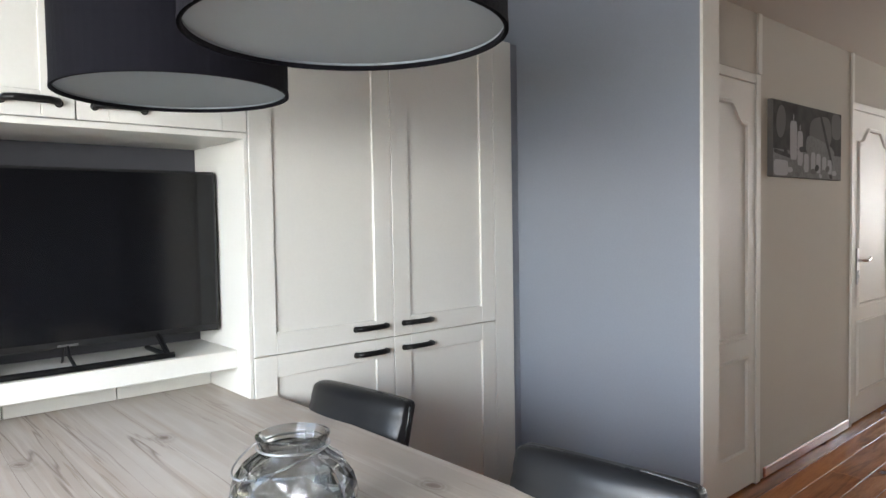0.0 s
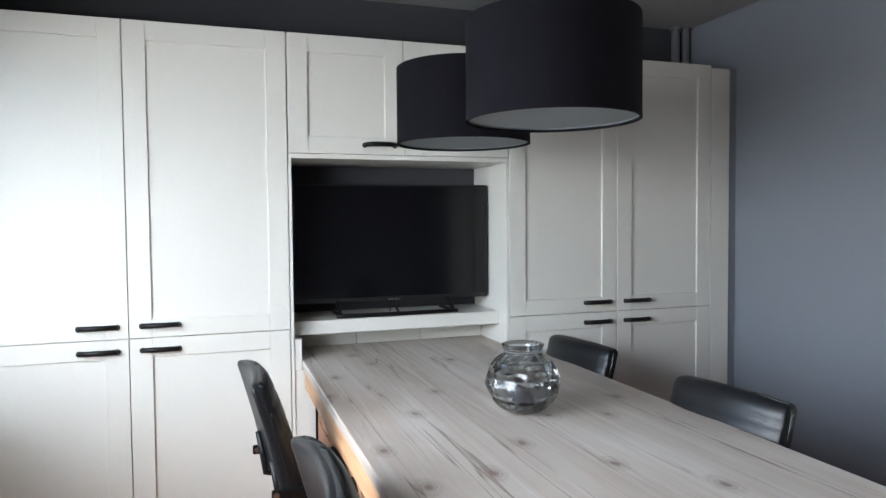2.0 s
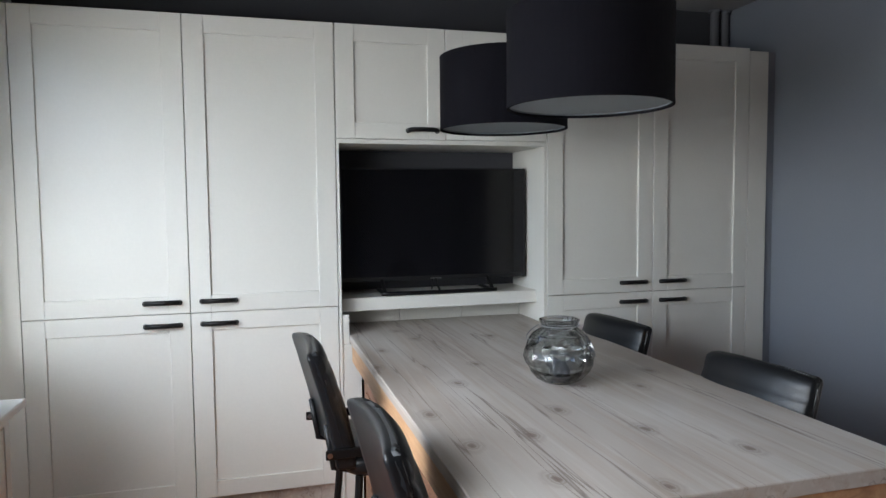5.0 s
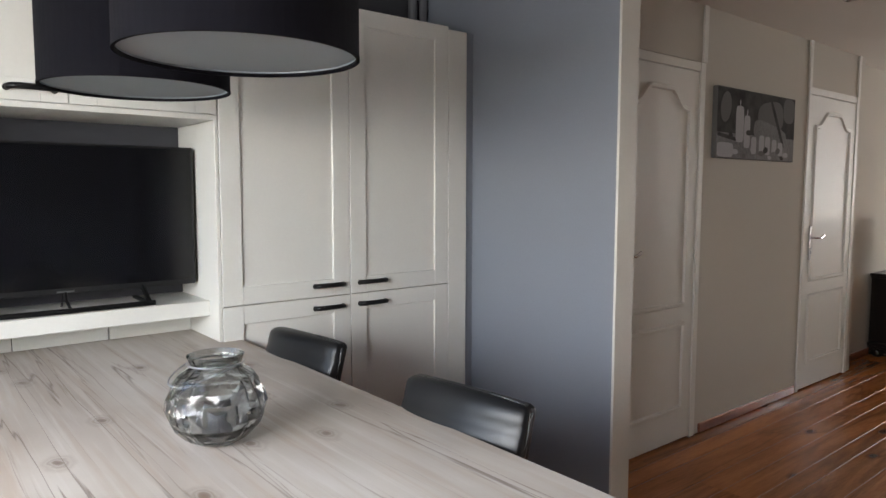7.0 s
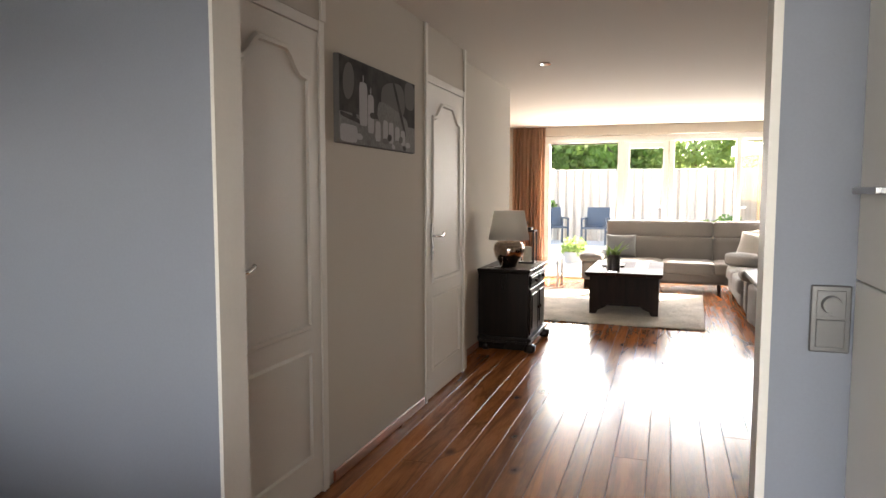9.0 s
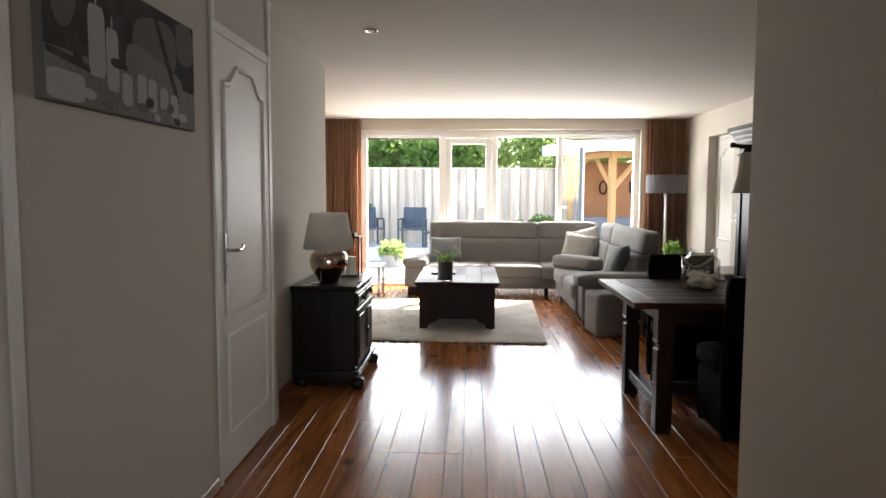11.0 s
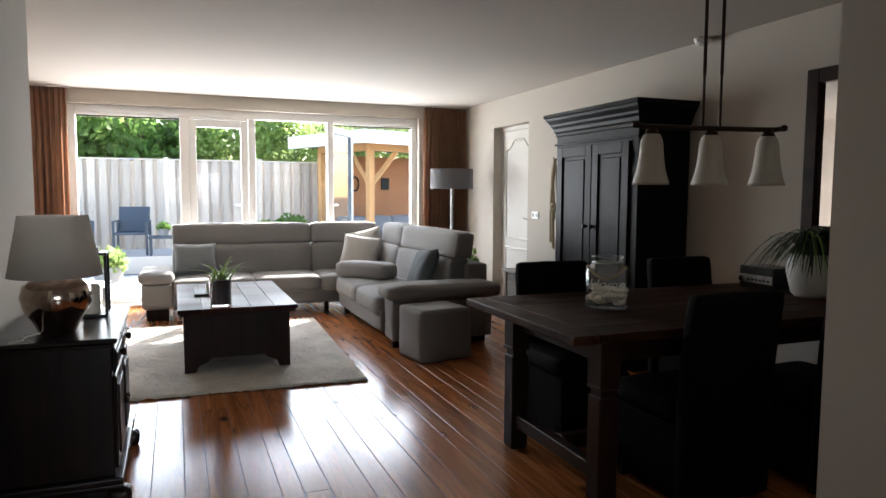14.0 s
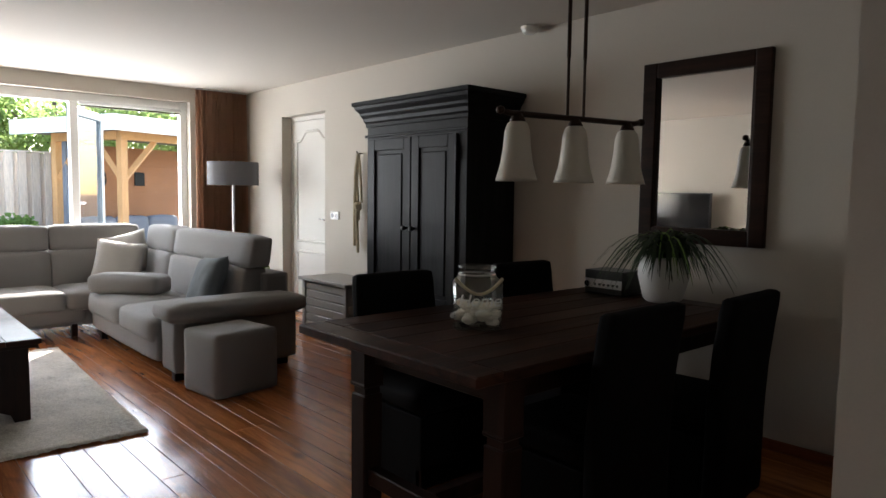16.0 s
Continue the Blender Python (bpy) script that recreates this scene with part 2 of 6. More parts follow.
mat("white_lacquer", (0.66, 0.645, 0.60), 0.38, var=0.025, scale=3, grain=90, bump=0.04, bump_scale=260)
mat("blue_wall", (0.200, 0.215, 0.252), 0.82, var=0.04, scale=2, grain=120, bump=0.12, bump_scale=320)
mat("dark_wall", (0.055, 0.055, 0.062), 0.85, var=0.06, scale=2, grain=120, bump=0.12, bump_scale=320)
mat("cream_plaster", (0.49, 0.45, 0.39), 0.88, var=0.03, scale=2, grain=140, bump=0.12, bump_scale=150)
mat("ceiling_plaster", (0.52, 0.48, 0.425), 0.9, var=0.03, scale=1.5, grain=140, bump=0.25, bump_scale=180)
mat("kitchen_ceiling_grey", (0.33, 0.33, 0.33), 0.9, var=0.04, scale=1.5, grain=140, bump=0.2, bump_scale=180)
mat("white_paint", (0.63, 0.605, 0.555), 0.55, var=0.03, scale=3, grain=70, bump=0.04, bump_scale=140)
mat("white_frame", (0.78, 0.77, 0.74), 0.35, var=0.03, scale=3, grain=70, bump=0.03)
wood("floor_wood", (0.19, 0.056, 0.015), (0.45, 0.162, 0.048), "x", rough=0.21, ring=9, per_object=0.2, bump=0.2, coat=0.0, knots=2.6, rvar=0.07, spec=0.25, veins=0.5, vein_scale=5)
mat("floor_gap", (0.20, 0.15, 0.115), 0.7, var=0.3, scale=6)
wood("skirting_wood", (0.14, 0.035, 0.012), (0.27, 0.08, 0.03), "x", rough=0.3)
whitewashed("pine_grey")
wood("dark_wood", (0.010, 0.0045, 0.003), (0.026, 0.011, 0.007), "x", rough=0.42, ring=12, per_object=0.15, spec=0.12)
wood("dark_wood_up", (0.010, 0.0045, 0.003), (0.024, 0.010, 0.0065), "z", rough=0.44, ring=12, per_object=0.15, spec=0.12)
wood("black_wood", (0.004, 0.004, 0.0045), (0.012, 0.0115, 0.0125), "z", rough=0.38, ring=16, per_object=0.1, bump=0.3, spec=0.08)
wood("ebony_wood", (0.003, 0.002, 0.002), (0.012, 0.007, 0.005), "z", rough=0.3, spec=0.3, ring=14, per_object=0.1)
wood("table_wood", (0.016, 0.006, 0.0035), (0.052, 0.019, 0.010), "y", rough=0.44, ring=12, per_object=0.2, bump=0.7, spec=0.08, rvar=0.26, veins=0.6, vein_scale=7)
mat("brick_red", (0.36, 0.20, 0.13), 0.85, var=0.3, scale=20, grain=80, bump=0.5, bump_scale=90, per_object=0.2)
mat("black_leather", (0.008, 0.0085, 0.010), 0.34, var=0.08, rvar=0.03, scale=12, grain=90, bump=0.02, bump_scale=240, spec=0.35)
mat("dark_cloth", (0.0045, 0.004, 0.004), 0.8, var=0.3, scale=10, grain=300, bump=0.4, bump_scale=500, spec=0.06)
mat("sofa_cloth", (0.178, 0.168, 0.160), 0.92, var=0.14, scale=10, grain=420, bump=0.5, bump_scale=650, sheen=0.15)
mat("pillow_grey", (0.17, 0.18, 0.185), 0.95, var=0.18, scale=14, grain=300, bump=0.5, bump_scale=420, sheen=0.2)
mat("pillow_slate", (0.075, 0.085, 0.09), 0.95, var=0.2, scale=14, grain=300, bump=0.5, bump_scale=420, sheen=0.1)
mat("pillow_pale", (0.38, 0.36, 0.33), 0.95, var=0.14, scale=14, grain=200, bump=0.6, bump_scale=260, sheen=0.2)
mat("rug_wool", (0.50, 0.46, 0.40), 0.98, var=0.45, scale=14, grain=90, bump=1.0, bump_scale=240, sheen=0.3)
mat("navy_shade", (0.0035, 0.0032, 0.0055), 0.9, spec=0.15, var=0.15, scale=6, grain=500, bump=0.3, bump_scale=700)
mat("shade_lining", (0.23, 0.26, 0.275), 0.7, var=0.03, scale=6)
sheer("white_shade", (0.80, 0.78, 0.74), 0.6, var=0.05)
sheer("grey_shade", (0.17, 0.165, 0.17), 0.3, var=0.08)
sheer("bell_glass", (0.66, 0.62, 0.54), 0.35, rough=0.45, var=0.08)
sheer("curtain_cloth", (0.45, 0.275, 0.185), 0.34, var=0.2)
mat("black_metal", (0.012, 0.012, 0.013), 0.38, metal=0.6, var=0.2, grain=80)
mat("bronze_metal", (0.035, 0.020, 0.014), 0.42, metal=0.8, var=0.3, grain=80)
mat("chrome", (0.62, 0.62, 0.62), 0.16, metal=1.0, var=0.05, rvar=0.06)
mat("steel", (0.42, 0.42, 0.43), 0.32, metal=1.0, var=0.06, rvar=0.06)
mat("grey_plastic", (0.14, 0.14, 0.14), 0.35, metal=0.6, var=0.04)
mat("white_plastic", (0.72, 0.71, 0.68), 0.4, var=0.03)
mat("black_plastic", (0.010, 0.010, 0.011), 0.32, var=0.1, grain=60)
mat("tv_screen", (0.004, 0.004, 0.005), 0.10, var=0.05, rvar=0.02, spec=0.4)
mat("blue_grey_paint", (0.16, 0.21, 0.26), 0.45, var=0.06, scale=6)
mat("mirror_silver", (0.86, 0.86, 0.85), 0.01, metal=1.0, var=0.0, rvar=0.0)
mat("bronze_mercury", (0.60, 0.49, 0.42), 0.12, metal=1.0, var=0.25, scale=20, grain=40, rvar=0.08)
mat("white_ceramic", (0.62, 0.61, 0.58), 0.35, var=0.04, scale=8)
mat("stone_white", (0.52, 0.52, 0.51), 0.85, var=0.12, scale=20, grain=40, bump=1.0, bump_scale=45)
mat("candle_wax", (0.70, 0.66, 0.56), 0.5, var=0.04)
sheer("leaf_green", (0.18, 0.29, 0.075), 0.7, 0.45, 0.45)
sheer("leaf_dark", (0.02, 0.036, 0.013), 0.2, 0.5, 0.4)
sheer("leaf_box", (0.27, 0.36, 0.12), 0.7, 0.45, 0.45)
mat("shells", (0.66, 0.60, 0.49), 0.6, var=0.3, scale=60, grain=120, bump=0.4)
wood("apron_pine", (0.46, 0.24, 0.12), (0.62, 0.38, 0.21), "y", rough=0.5, ring=16, per_object=0.05, veins=0.5)
mat("rope", (0.36, 0.30, 0.20), 0.9, var=0.3, scale=60, grain=200)
mat("pipe_grey", (0.14, 0.14, 0.15), 0.5, var=0.06)
mat("grey_cabinet", (0.30, 0.28, 0.25), 0.55, var=0.08, scale=6, grain=80)
mat("fence_wood", (0.60, 0.51, 0.41), 0.85, var=0.22, scale=10, grain=60, stretch=(1, 1, 0.12), bump=0.4, bump_scale=60, per_object=0.24)
mat("gazebo_wood", (0.52, 0.29, 0.12), 0.6, var=0.2, scale=8, grain=60, stretch=(1, 1, 0.15), bump=0.2)
mat("gazebo_panel", (0.34, 0.15, 0.065), 0.65, var=0.2, scale=8, grain=60, stretch=(1, 0.15, 1), bump=0.2)
mat("terrace_tile", (0.55, 0.52, 0.48), 0.8, var=0.12, scale=6, grain=40, bump=0.3, per_object=0.1)
mat("soil_ground", (0.12, 0.11, 0.08), 0.95, var=0.3, scale=2, grain=20, bump=0.6, bump_scale=20)
mat("garden_chair_dark", (0.035, 0.05, 0.07), 0.55, var=0.15)
mat("garden_cushion", (0.16, 0.17, 0.19), 0.9, var=0.12)
mat("bark", (0.10, 0.075, 0.05), 0.9, var=0.3, scale=20, grain=40, bump=0.8, bump_scale=30)
mat("canvas_grey", (0.14, 0.135, 0.13), 0.9, spec=0.1, var=0.1, scale=8, grain=300, bump=0.2)
mat("print_dark", (0.055, 0.052, 0.05), 0.9, var=0.6, scale=22, grain=14, spec=0.1)
mat("print_mid", (0.19, 0.185, 0.185), 0.9, spec=0.1, var=0.4, scale=18, grain=60)
mat("print_white", (0.38, 0.37, 0.38), 0.9, spec=0.1, var=0.12, scale=14)
mat("blind_white", (0.80, 0.80, 0.79), 0.5, var=0.02)
mat("grey_stone_pot", (0.23, 0.23, 0.23), 0.8, var=0.15)
for gname, gcol, grough in (("clear_glass", (1, 1, 1), 0.0), ("smoke_glass", (0.66, 0.68, 0.69), 0.01), ("jar_glass", (0.93, 0.97, 0.95), 0.01)):
    g = mat(gname, gcol, grough, var=0.0, trans=1.0, rvar=0.0, ior=1.45)

# thin window glass: clear, with a faint gloss by angle
pane_m = bpy.data.materials.new("window_glass")
pane_m.use_nodes = True
pn, pl = pane_m.node_tree.nodes, pane_m.node_tree.links
pt, pg, pm, pf = pn.new("ShaderNodeBsdfTransparent"), pn.new("ShaderNodeBsdfGlossy"), pn.new("ShaderNodeMixShader"), pn.new("ShaderNodeMath")
facing, steep = pn.new("ShaderNodeLayerWeight"), pn.new("ShaderNodeMath")
facing.inputs["Blend"].default_value = 0.5
steep.operation, steep.inputs[1].default_value = "POWER", 4.0
pf.operation, pf.inputs[1].default_value, pf.inputs[2].default_value = "MULTIPLY_ADD", 0.75, 0.04
pl.new(facing.outputs["Facing"], steep.inputs[0]), pl.new(steep.outputs[0], pf.inputs[0])
pg.inputs["Roughness"].default_value = 0.01
pg.inputs["Color"].default_value = (0.3, 0.3, 0.3, 1)
pl.new(pf.outputs[0], pm.inputs[0]), pl.new(pt.outputs[0], pm.inputs[1]), pl.new(pg.outputs[0], pm.inputs[2])
pl.new(pm.outputs[0], pn["Material Output"].inputs[0])
MATS["window_glass"] = pane_m
thin_m = pane_m.copy()
thin_m.name = "thin_glass"
thin_m.node_tree.nodes["Glossy BSDF"].inputs["Color"].default_value = (0.9, 0.95, 0.93, 1)
thin_m.node_tree.nodes[pf.name].inputs[2].default_value = 0.05
MATS["thin_glass"] = thin_m


# ---- shaping helpers ----
def box(bm, x0, x1, y0, y1, z0, z1, m=None, bevel=0.0):
    lo, hi = Vector((min(x0, x1), min(y0, y1), min(z0, z1))), Vector((max(x0, x1), max(y0, y1), max(z0, z1)))
    vs = [bm.verts.new((x, y, z)) for x in (lo.x, hi.x) for y in (lo.y, hi.y) for z in (lo.z, hi.z)]
    fs = [bm.faces.new([vs[i] for i in q]) for q in ((0, 1, 3, 2), (4, 6, 7, 5), (0, 4, 5, 1), (2, 3, 7, 6), (0, 2, 6, 4), (1, 5, 7, 3))]
    if bevel:
        es = list({e for f in fs for e in f.edges})
        r = bmesh.ops.bevel(bm, geom=es, offset=bevel, segments=2 if bevel > 0.006 else 1, affect="EDGES", profile=0.6)
        vs = list({v for f in r["faces"] for v in f.verts} | {v for v in vs if v.is_valid})
    if m is not None:
        bmesh.ops.transform(bm, matrix=m, verts=[v for v in vs if v.is_valid])
    return vs


def one(x0, x1, y0, y1, z0, z1, bevel=0.0, m=None):
    bm = bmesh.new()
    box(bm, x0, x1, y0, y1, z0, z1, m, bevel)
    return bm


def cyl(bm, p, q, r0, r1=None, seg=16, caps=True):
    """A tapered round bar from p to q."""
    p, q = Vector(p), Vector(q)
    r1 = r0 if r1 is None else r1
    turn = (q - p).to_track_quat("Z", "Y").to_matrix().to_4x4()
    m = Matrix.Translation((p + q) / 2) @ turn
    return bmesh.ops.create_cone(bm, cap_ends=caps, segments=seg, radius1=r0, radius2=r1, depth=(q - p).length, matrix=m)["verts"]


def rod(p, q, r0, r1=None, seg=16):
    bm = bmesh.new()
    cyl(bm, p, q, r0, r1, seg)
    return bm


def lathe(profile, seg=32, c=(0, 0), close=False):
    """A turned body from (radius, height) pairs round a vertical axis at c."""
    bm = bmesh.new()
    rings = []
    for r, z in profile:
        if r < 1e-5:
            rings.append([bm.verts.new((c[0], c[1], z))])
        else:
            rings.append([bm.verts.new((c[0] + r * math.cos(2 * math.pi * i / seg), c[1] + r * math.sin(2 * math.pi * i / seg), z)) for i in range(seg)])
    for a, b in zip(rings, rings[1:] + (rings[:1] if close else [])):
        for i in range(seg):
            j = (i + 1) % seg
            if len(a) == 1 and len(b) == 1:
                continue
            if len(a) == 1:
                bm.faces.new((a[0], b[j], b[i]))
            elif len(b) == 1:
                bm.faces.new((a[i], a[j], b[0]))
            else:
                bm.faces.new((a[i], a[j], b[j], b[i]))
    bmesh.ops.recalc_face_normals(bm, faces=bm.faces)
    return bm


def tube(points, r, seg=8, taper=1.0):
    """A round bar swept along points."""
    bm = bmesh.new()
    pts = [Vector(p) for p in points]
    rings = []
    for i, p in enumerate(pts):
        d = (pts[min(i + 1, len(pts) - 1)] - pts[max(i - 1, 0)]).normalized()
        q = d.to_track_quat("Z", "Y")
        rr = r * (1 + (taper - 1) * i / max(1, len(pts) - 1))
        rings.append([bm.verts.new(p + q @ Vector((rr * math.cos(2 * math.pi * k / seg), rr * math.sin(2 * math.pi * k / seg), 0))) for k in range(seg)])
    for a, b in zip(rings, rings[1:]):
        for k in range(seg):
            bm.faces.new((a[k], a[(k + 1) % seg], b[(k + 1) % seg], b[k]))
    bm.faces.new(rings[0][::-1]), bm.faces.new(rings[-1])
    return bm


def cushion(x0, x1, y0, y1, z0, z1, r=0.06, puff=0.02, cuts=6, m=None, wrinkle=0.004):
    """A soft padded block: rounded edges, bulging faces, slight unevenness."""
    bm = bmesh.new()
    c = Vector(((x0 + x1) / 2, (y0 + y1) / 2, (z0 + z1) / 2))
    h = Vector((abs(x1 - x0) / 2, abs(y1 - y0) / 2, abs(z1 - z0) / 2))
    bmesh.ops.create_cube(bm, size=2)
    bmesh.ops.subdivide_edges(bm, edges=bm.edges[:], cuts=cuts + 3, use_grid_fill=True)
    r = min(r, min(h) * 0.95)
    for v in bm.verts:
        u = v.co.copy()
        p = Vector([u[i] * h[i] for i in range(3)])
        core = Vector([max(-(h[i] - r), min(h[i] - r, p[i])) for i in range(3)])
        d = p - core
        if d.length > 1e-6:
            p = core + d.normalized() * r
        b = Vector([(1 - u[(i + 1) % 3] ** 2) * (1 - u[(i + 2) % 3] ** 2) * (u[i]) * puff for i in range(3)])
        p = p + b
        w = noise.noise_vector((p + c) * 7.0) * wrinkle
        v.co = c + p + w
    if m is not None:
        bmesh.ops.transform(bm, matrix=m, verts=bm.verts[:])
    return bm


def pillow(w, h, t, m):
    """A square scatter pillow with pointed corners."""
    bm = bmesh.new()
    n = 14
    top, bot = {}, {}
    for i in range(n + 1):
        for j in range(n + 1):
            u, v = i / n * 2 - 1, j / n * 2 - 1
            f = (max(0, 1 - u ** 4) * max(0, 1 - v ** 4)) ** 0.55
            pinch = 1 - 0.07 * (1 - u * u) * abs(v) ** 2
            pinch2 = 1 - 0.07 * (1 - v * v) * abs(u) ** 2
            x, y = u * w / 2 * pinch2, v * h / 2 * pinch
            wob = 0.008 * noise.noise((u * 2.3, v * 2.3, w * 9))
            top[i, j] = bm.verts.new((x, y, f * t / 2 + wob))
            bot[i, j] = top[i, j] if i in (0, n) or j in (0, n) else bm.verts.new((x, y, -f * t / 2 + wob))
    for i in range(n):
        for j in range(n):
            bm.faces.new((top[i, j], top[i + 1, j], top[i + 1, j + 1], top[i, j + 1]))
            bm.faces.new((bot[i, j + 1], bot[i + 1, j + 1], bot[i + 1, j], bot[i, j]))
    bmesh.ops.transform(bm, matrix=m, verts=bm.verts[:])
    return bm


def to_mesh(name, bm, material, smooth=False):
    me = bpy.data.meshes.new(name)
    bm.to_mesh(me)
    bm.free()
    if material:
        me.materials.append(MATS[material])
    if smooth:
        me.polygons.foreach_set("use_smooth", [True] * len(me.polygons))
        me.update()
    return me


def part(name, bm, material, parent, label="", smooth=False):
    ob = new(name, to_mesh(name, bm, material, smooth))
    ob.parent = parent
    return tagged(ob, label) if label else ob


def thing(name, label, category, at=(0, 0, 0), rz=0, group="", kind=""):
    """An Empty at the base of a thing; its parts are built round its origin."""
    ob = new(name)
    ob.empty_display_size = 0.1
    ob.matrix_basis = pose(*at, 0, 0, rz)
    return tagged(ob, label, category, group, kind)


def solid(name, bm, material, label, category, group="", kind="", smooth=False, at=None):
    ob = new(name, to_mesh(name, bm, material, smooth))
    if at is not None:
        ob.matrix_basis = at
    return tagged(ob, label, category, group, kind)


def structure(name, bm, material, label, category="wall"):
    return solid(name, bm, material, label, category, kind="structure")


# ---- the large structure ----
CEIL, KCEIL = 2.485, 2.575
NORTH, SOUTH, EAST, WEST = 1.69, -2.64, 12.48, -1.02
structure("floor", one(-1.3, 12.9, -4.3, 3.4, -0.16, -0.0025), "floor_gap", "sub-floor under dark reddish-brown varnished planks", "floor")
structure("ceiling", one(2.92, 12.9, -4.3, 3.4, CEIL, CEIL + 0.15), "ceiling_plaster", "smooth cream-white plastered ceiling of hall and living room", "ceiling")
structure("ceiling_kitchen", one(-1.3, 2.916, -4.3, 3.4, KCEIL, KCEIL + 0.15), "kitchen_ceiling_grey", "plain grey kitchen ceiling", "ceiling")


def walls(name, boxes, material, label):
    for b in boxes:
        structure(name, one(*b), material, label)


walls("wall_kitchen_north", [(WEST - 0.25, 2.92, 2.70, 2.84, 0, KCEIL)], "dark_wall", "dark grey kitchen wall behind the cabinets")
walls("wall_kitchen_east", [(2.81, 2.92, 1.357, 2.70, 0, KCEIL), (2.81, 2.92, -0.055, 1.357, 2.305, KCEIL), (3.0, 3.09, -2.2, -0.055, 0, KCEIL), (2.81, 3.0, -0.105, -0.055, 2.305, KCEIL)],
      "blue_wall", "grey-blue painted kitchen wall with a wide doorway")
walls("wall_kitchen_south", [(WEST - 0.25, 3.09, -4.3, -4.15, 0, KCEIL), (2.97, 3.09, -4.15, -2.2, 0, KCEIL)], "blue_wall", "grey-blue painted kitchen back wall")
KW = (-0.85, 2.070, 0.86, 2.36)
walls("wall_kitchen_west", [(WEST - 0.25, WEST, KW[1], 2.70, 0, KCEIL), (WEST - 0.25, WEST, -4.15, KW[0], 0, KCEIL),
                            (WEST - 0.25, WEST, KW[0], KW[1], 0, KW[2]), (WEST - 0.25, WEST, KW[0], KW[1], KW[3], KCEIL)], "white_frame", "white painted kitchen outer wall with a window")
D1, D2 = (3.19, 4.05), (5.41, 6.305)
walls("wall_hall_north", [(2.92, D1[0], NORTH, NORTH + 0.12, 0, CEIL), (D1[1], D2[0], NORTH, NORTH + 0.12, 0, CEIL), (D2[1], 6.40, NORTH, NORTH + 0.12, 0, CEIL), (6.40, 8.36, 1.80, 1.92, 0, CEIL),
                          (D1[0], D1[1], NORTH, NORTH + 0.12, 2.17, CEIL), (D2[0], D2[1], NORTH, NORTH + 0.12, 2.17, CEIL)], "cream_plaster", "cream stucco hall wall with two panelled doors")
walls("wall_living_west", [(8.24, 8.36, 1.92, 3.1, 0, CEIL)], "cream_plaster", "cream stucco return wall of the living room")
walls("wall_living_north", [(8.24, 12.9, 3.1, 3.24, 0, CEIL)], "cream_plaster", "cream stucco wall behind the television")
D3 = (10.68, 11.57)
walls("wall_living_south", [(5.18, D3[0], SOUTH - 0.25, SOUTH, 0, CEIL), (D3[1], 12.9, SOUTH - 0.25, SOUTH, 0, CEIL), (D3[0], D3[1], SOUTH - 0.25, SOUTH, 2.15, CEIL)],
      "cream_plaster", "cream stucco side wall with a recessed door")
walls("wall_hall_south", [(3.09, 5.29, -0.79, -0.67, 0, CEIL)], "cream_plaster", "rough cream stucco wall stub at the corner of hall and dining area")
walls("wall_dining_west", [(5.17, 5.29, SOUTH, -0.79, 0, CEIL)], "cream_plaster", "cream stucco end wall of the dining area")
WIN = (-1.98, 2.17, 0.02, 2.33)
walls("wall_garden", [(EAST, EAST + 0.3, WIN[1], 3.1, 0, CEIL), (EAST, EAST + 0.3, SOUTH, WIN[0], 0, CEIL), (EAST, EAST + 0.3, WIN[0], WIN[1], WIN[3], CEIL),
                      (EAST, EAST + 0.3, WIN[0], WIN[1], -0.16, WIN[2])], "cream_plaster", "cream wall round the wide garden window front")
# backs of the closed rooms behind the hall doors
walls("wall_backing", [(2.9, 7.8, 2.3, 2.4, 0, CEIL), (10.2, 11.9, -3.6, -3.5, 0, CEIL)], "cream_plaster", "plain wall of the rooms behind the doors")

# doorway lining
bm = bmesh.new()
box(bm, 2.806, 2.93, 1.345, 1.357, 0, 2.305)
box(bm, 2.806, 2.93, -0.055, 1.345, 2.293, 2.307)
box(bm, 2.99, 3.10, -0.057, -0.036, 0, 2.293)
structure("trim_doorway", bm, "white_paint", "white painted lining of the kitchen doorway", "trim")


def skirting(name, x0, x1, y0, y1):
    bm = bmesh.new()
    box(bm, x0, x1, y0, y1, 0.002, 0.062, bevel=0.006)
    return structure(name, bm, "skirting_wood", "reddish-brown wooden skirting board", "baseboard")


skirting("baseboard", D1[1] + 0.05, D2[0] - 0.03, NORTH - 0.016, NORTH - 0.001)
skirting("baseboard", 6.405, 8.36, 1.784, 1.799)
skirting("baseboard", 5.30, D3[0], SOUTH + 0.001, SOUTH + 0.016)
skirting("baseboard", 3.10, 5.29, -0.669, -0.654)
skirting("baseboard", 8.4, 12.4, 3.084, 3.099)


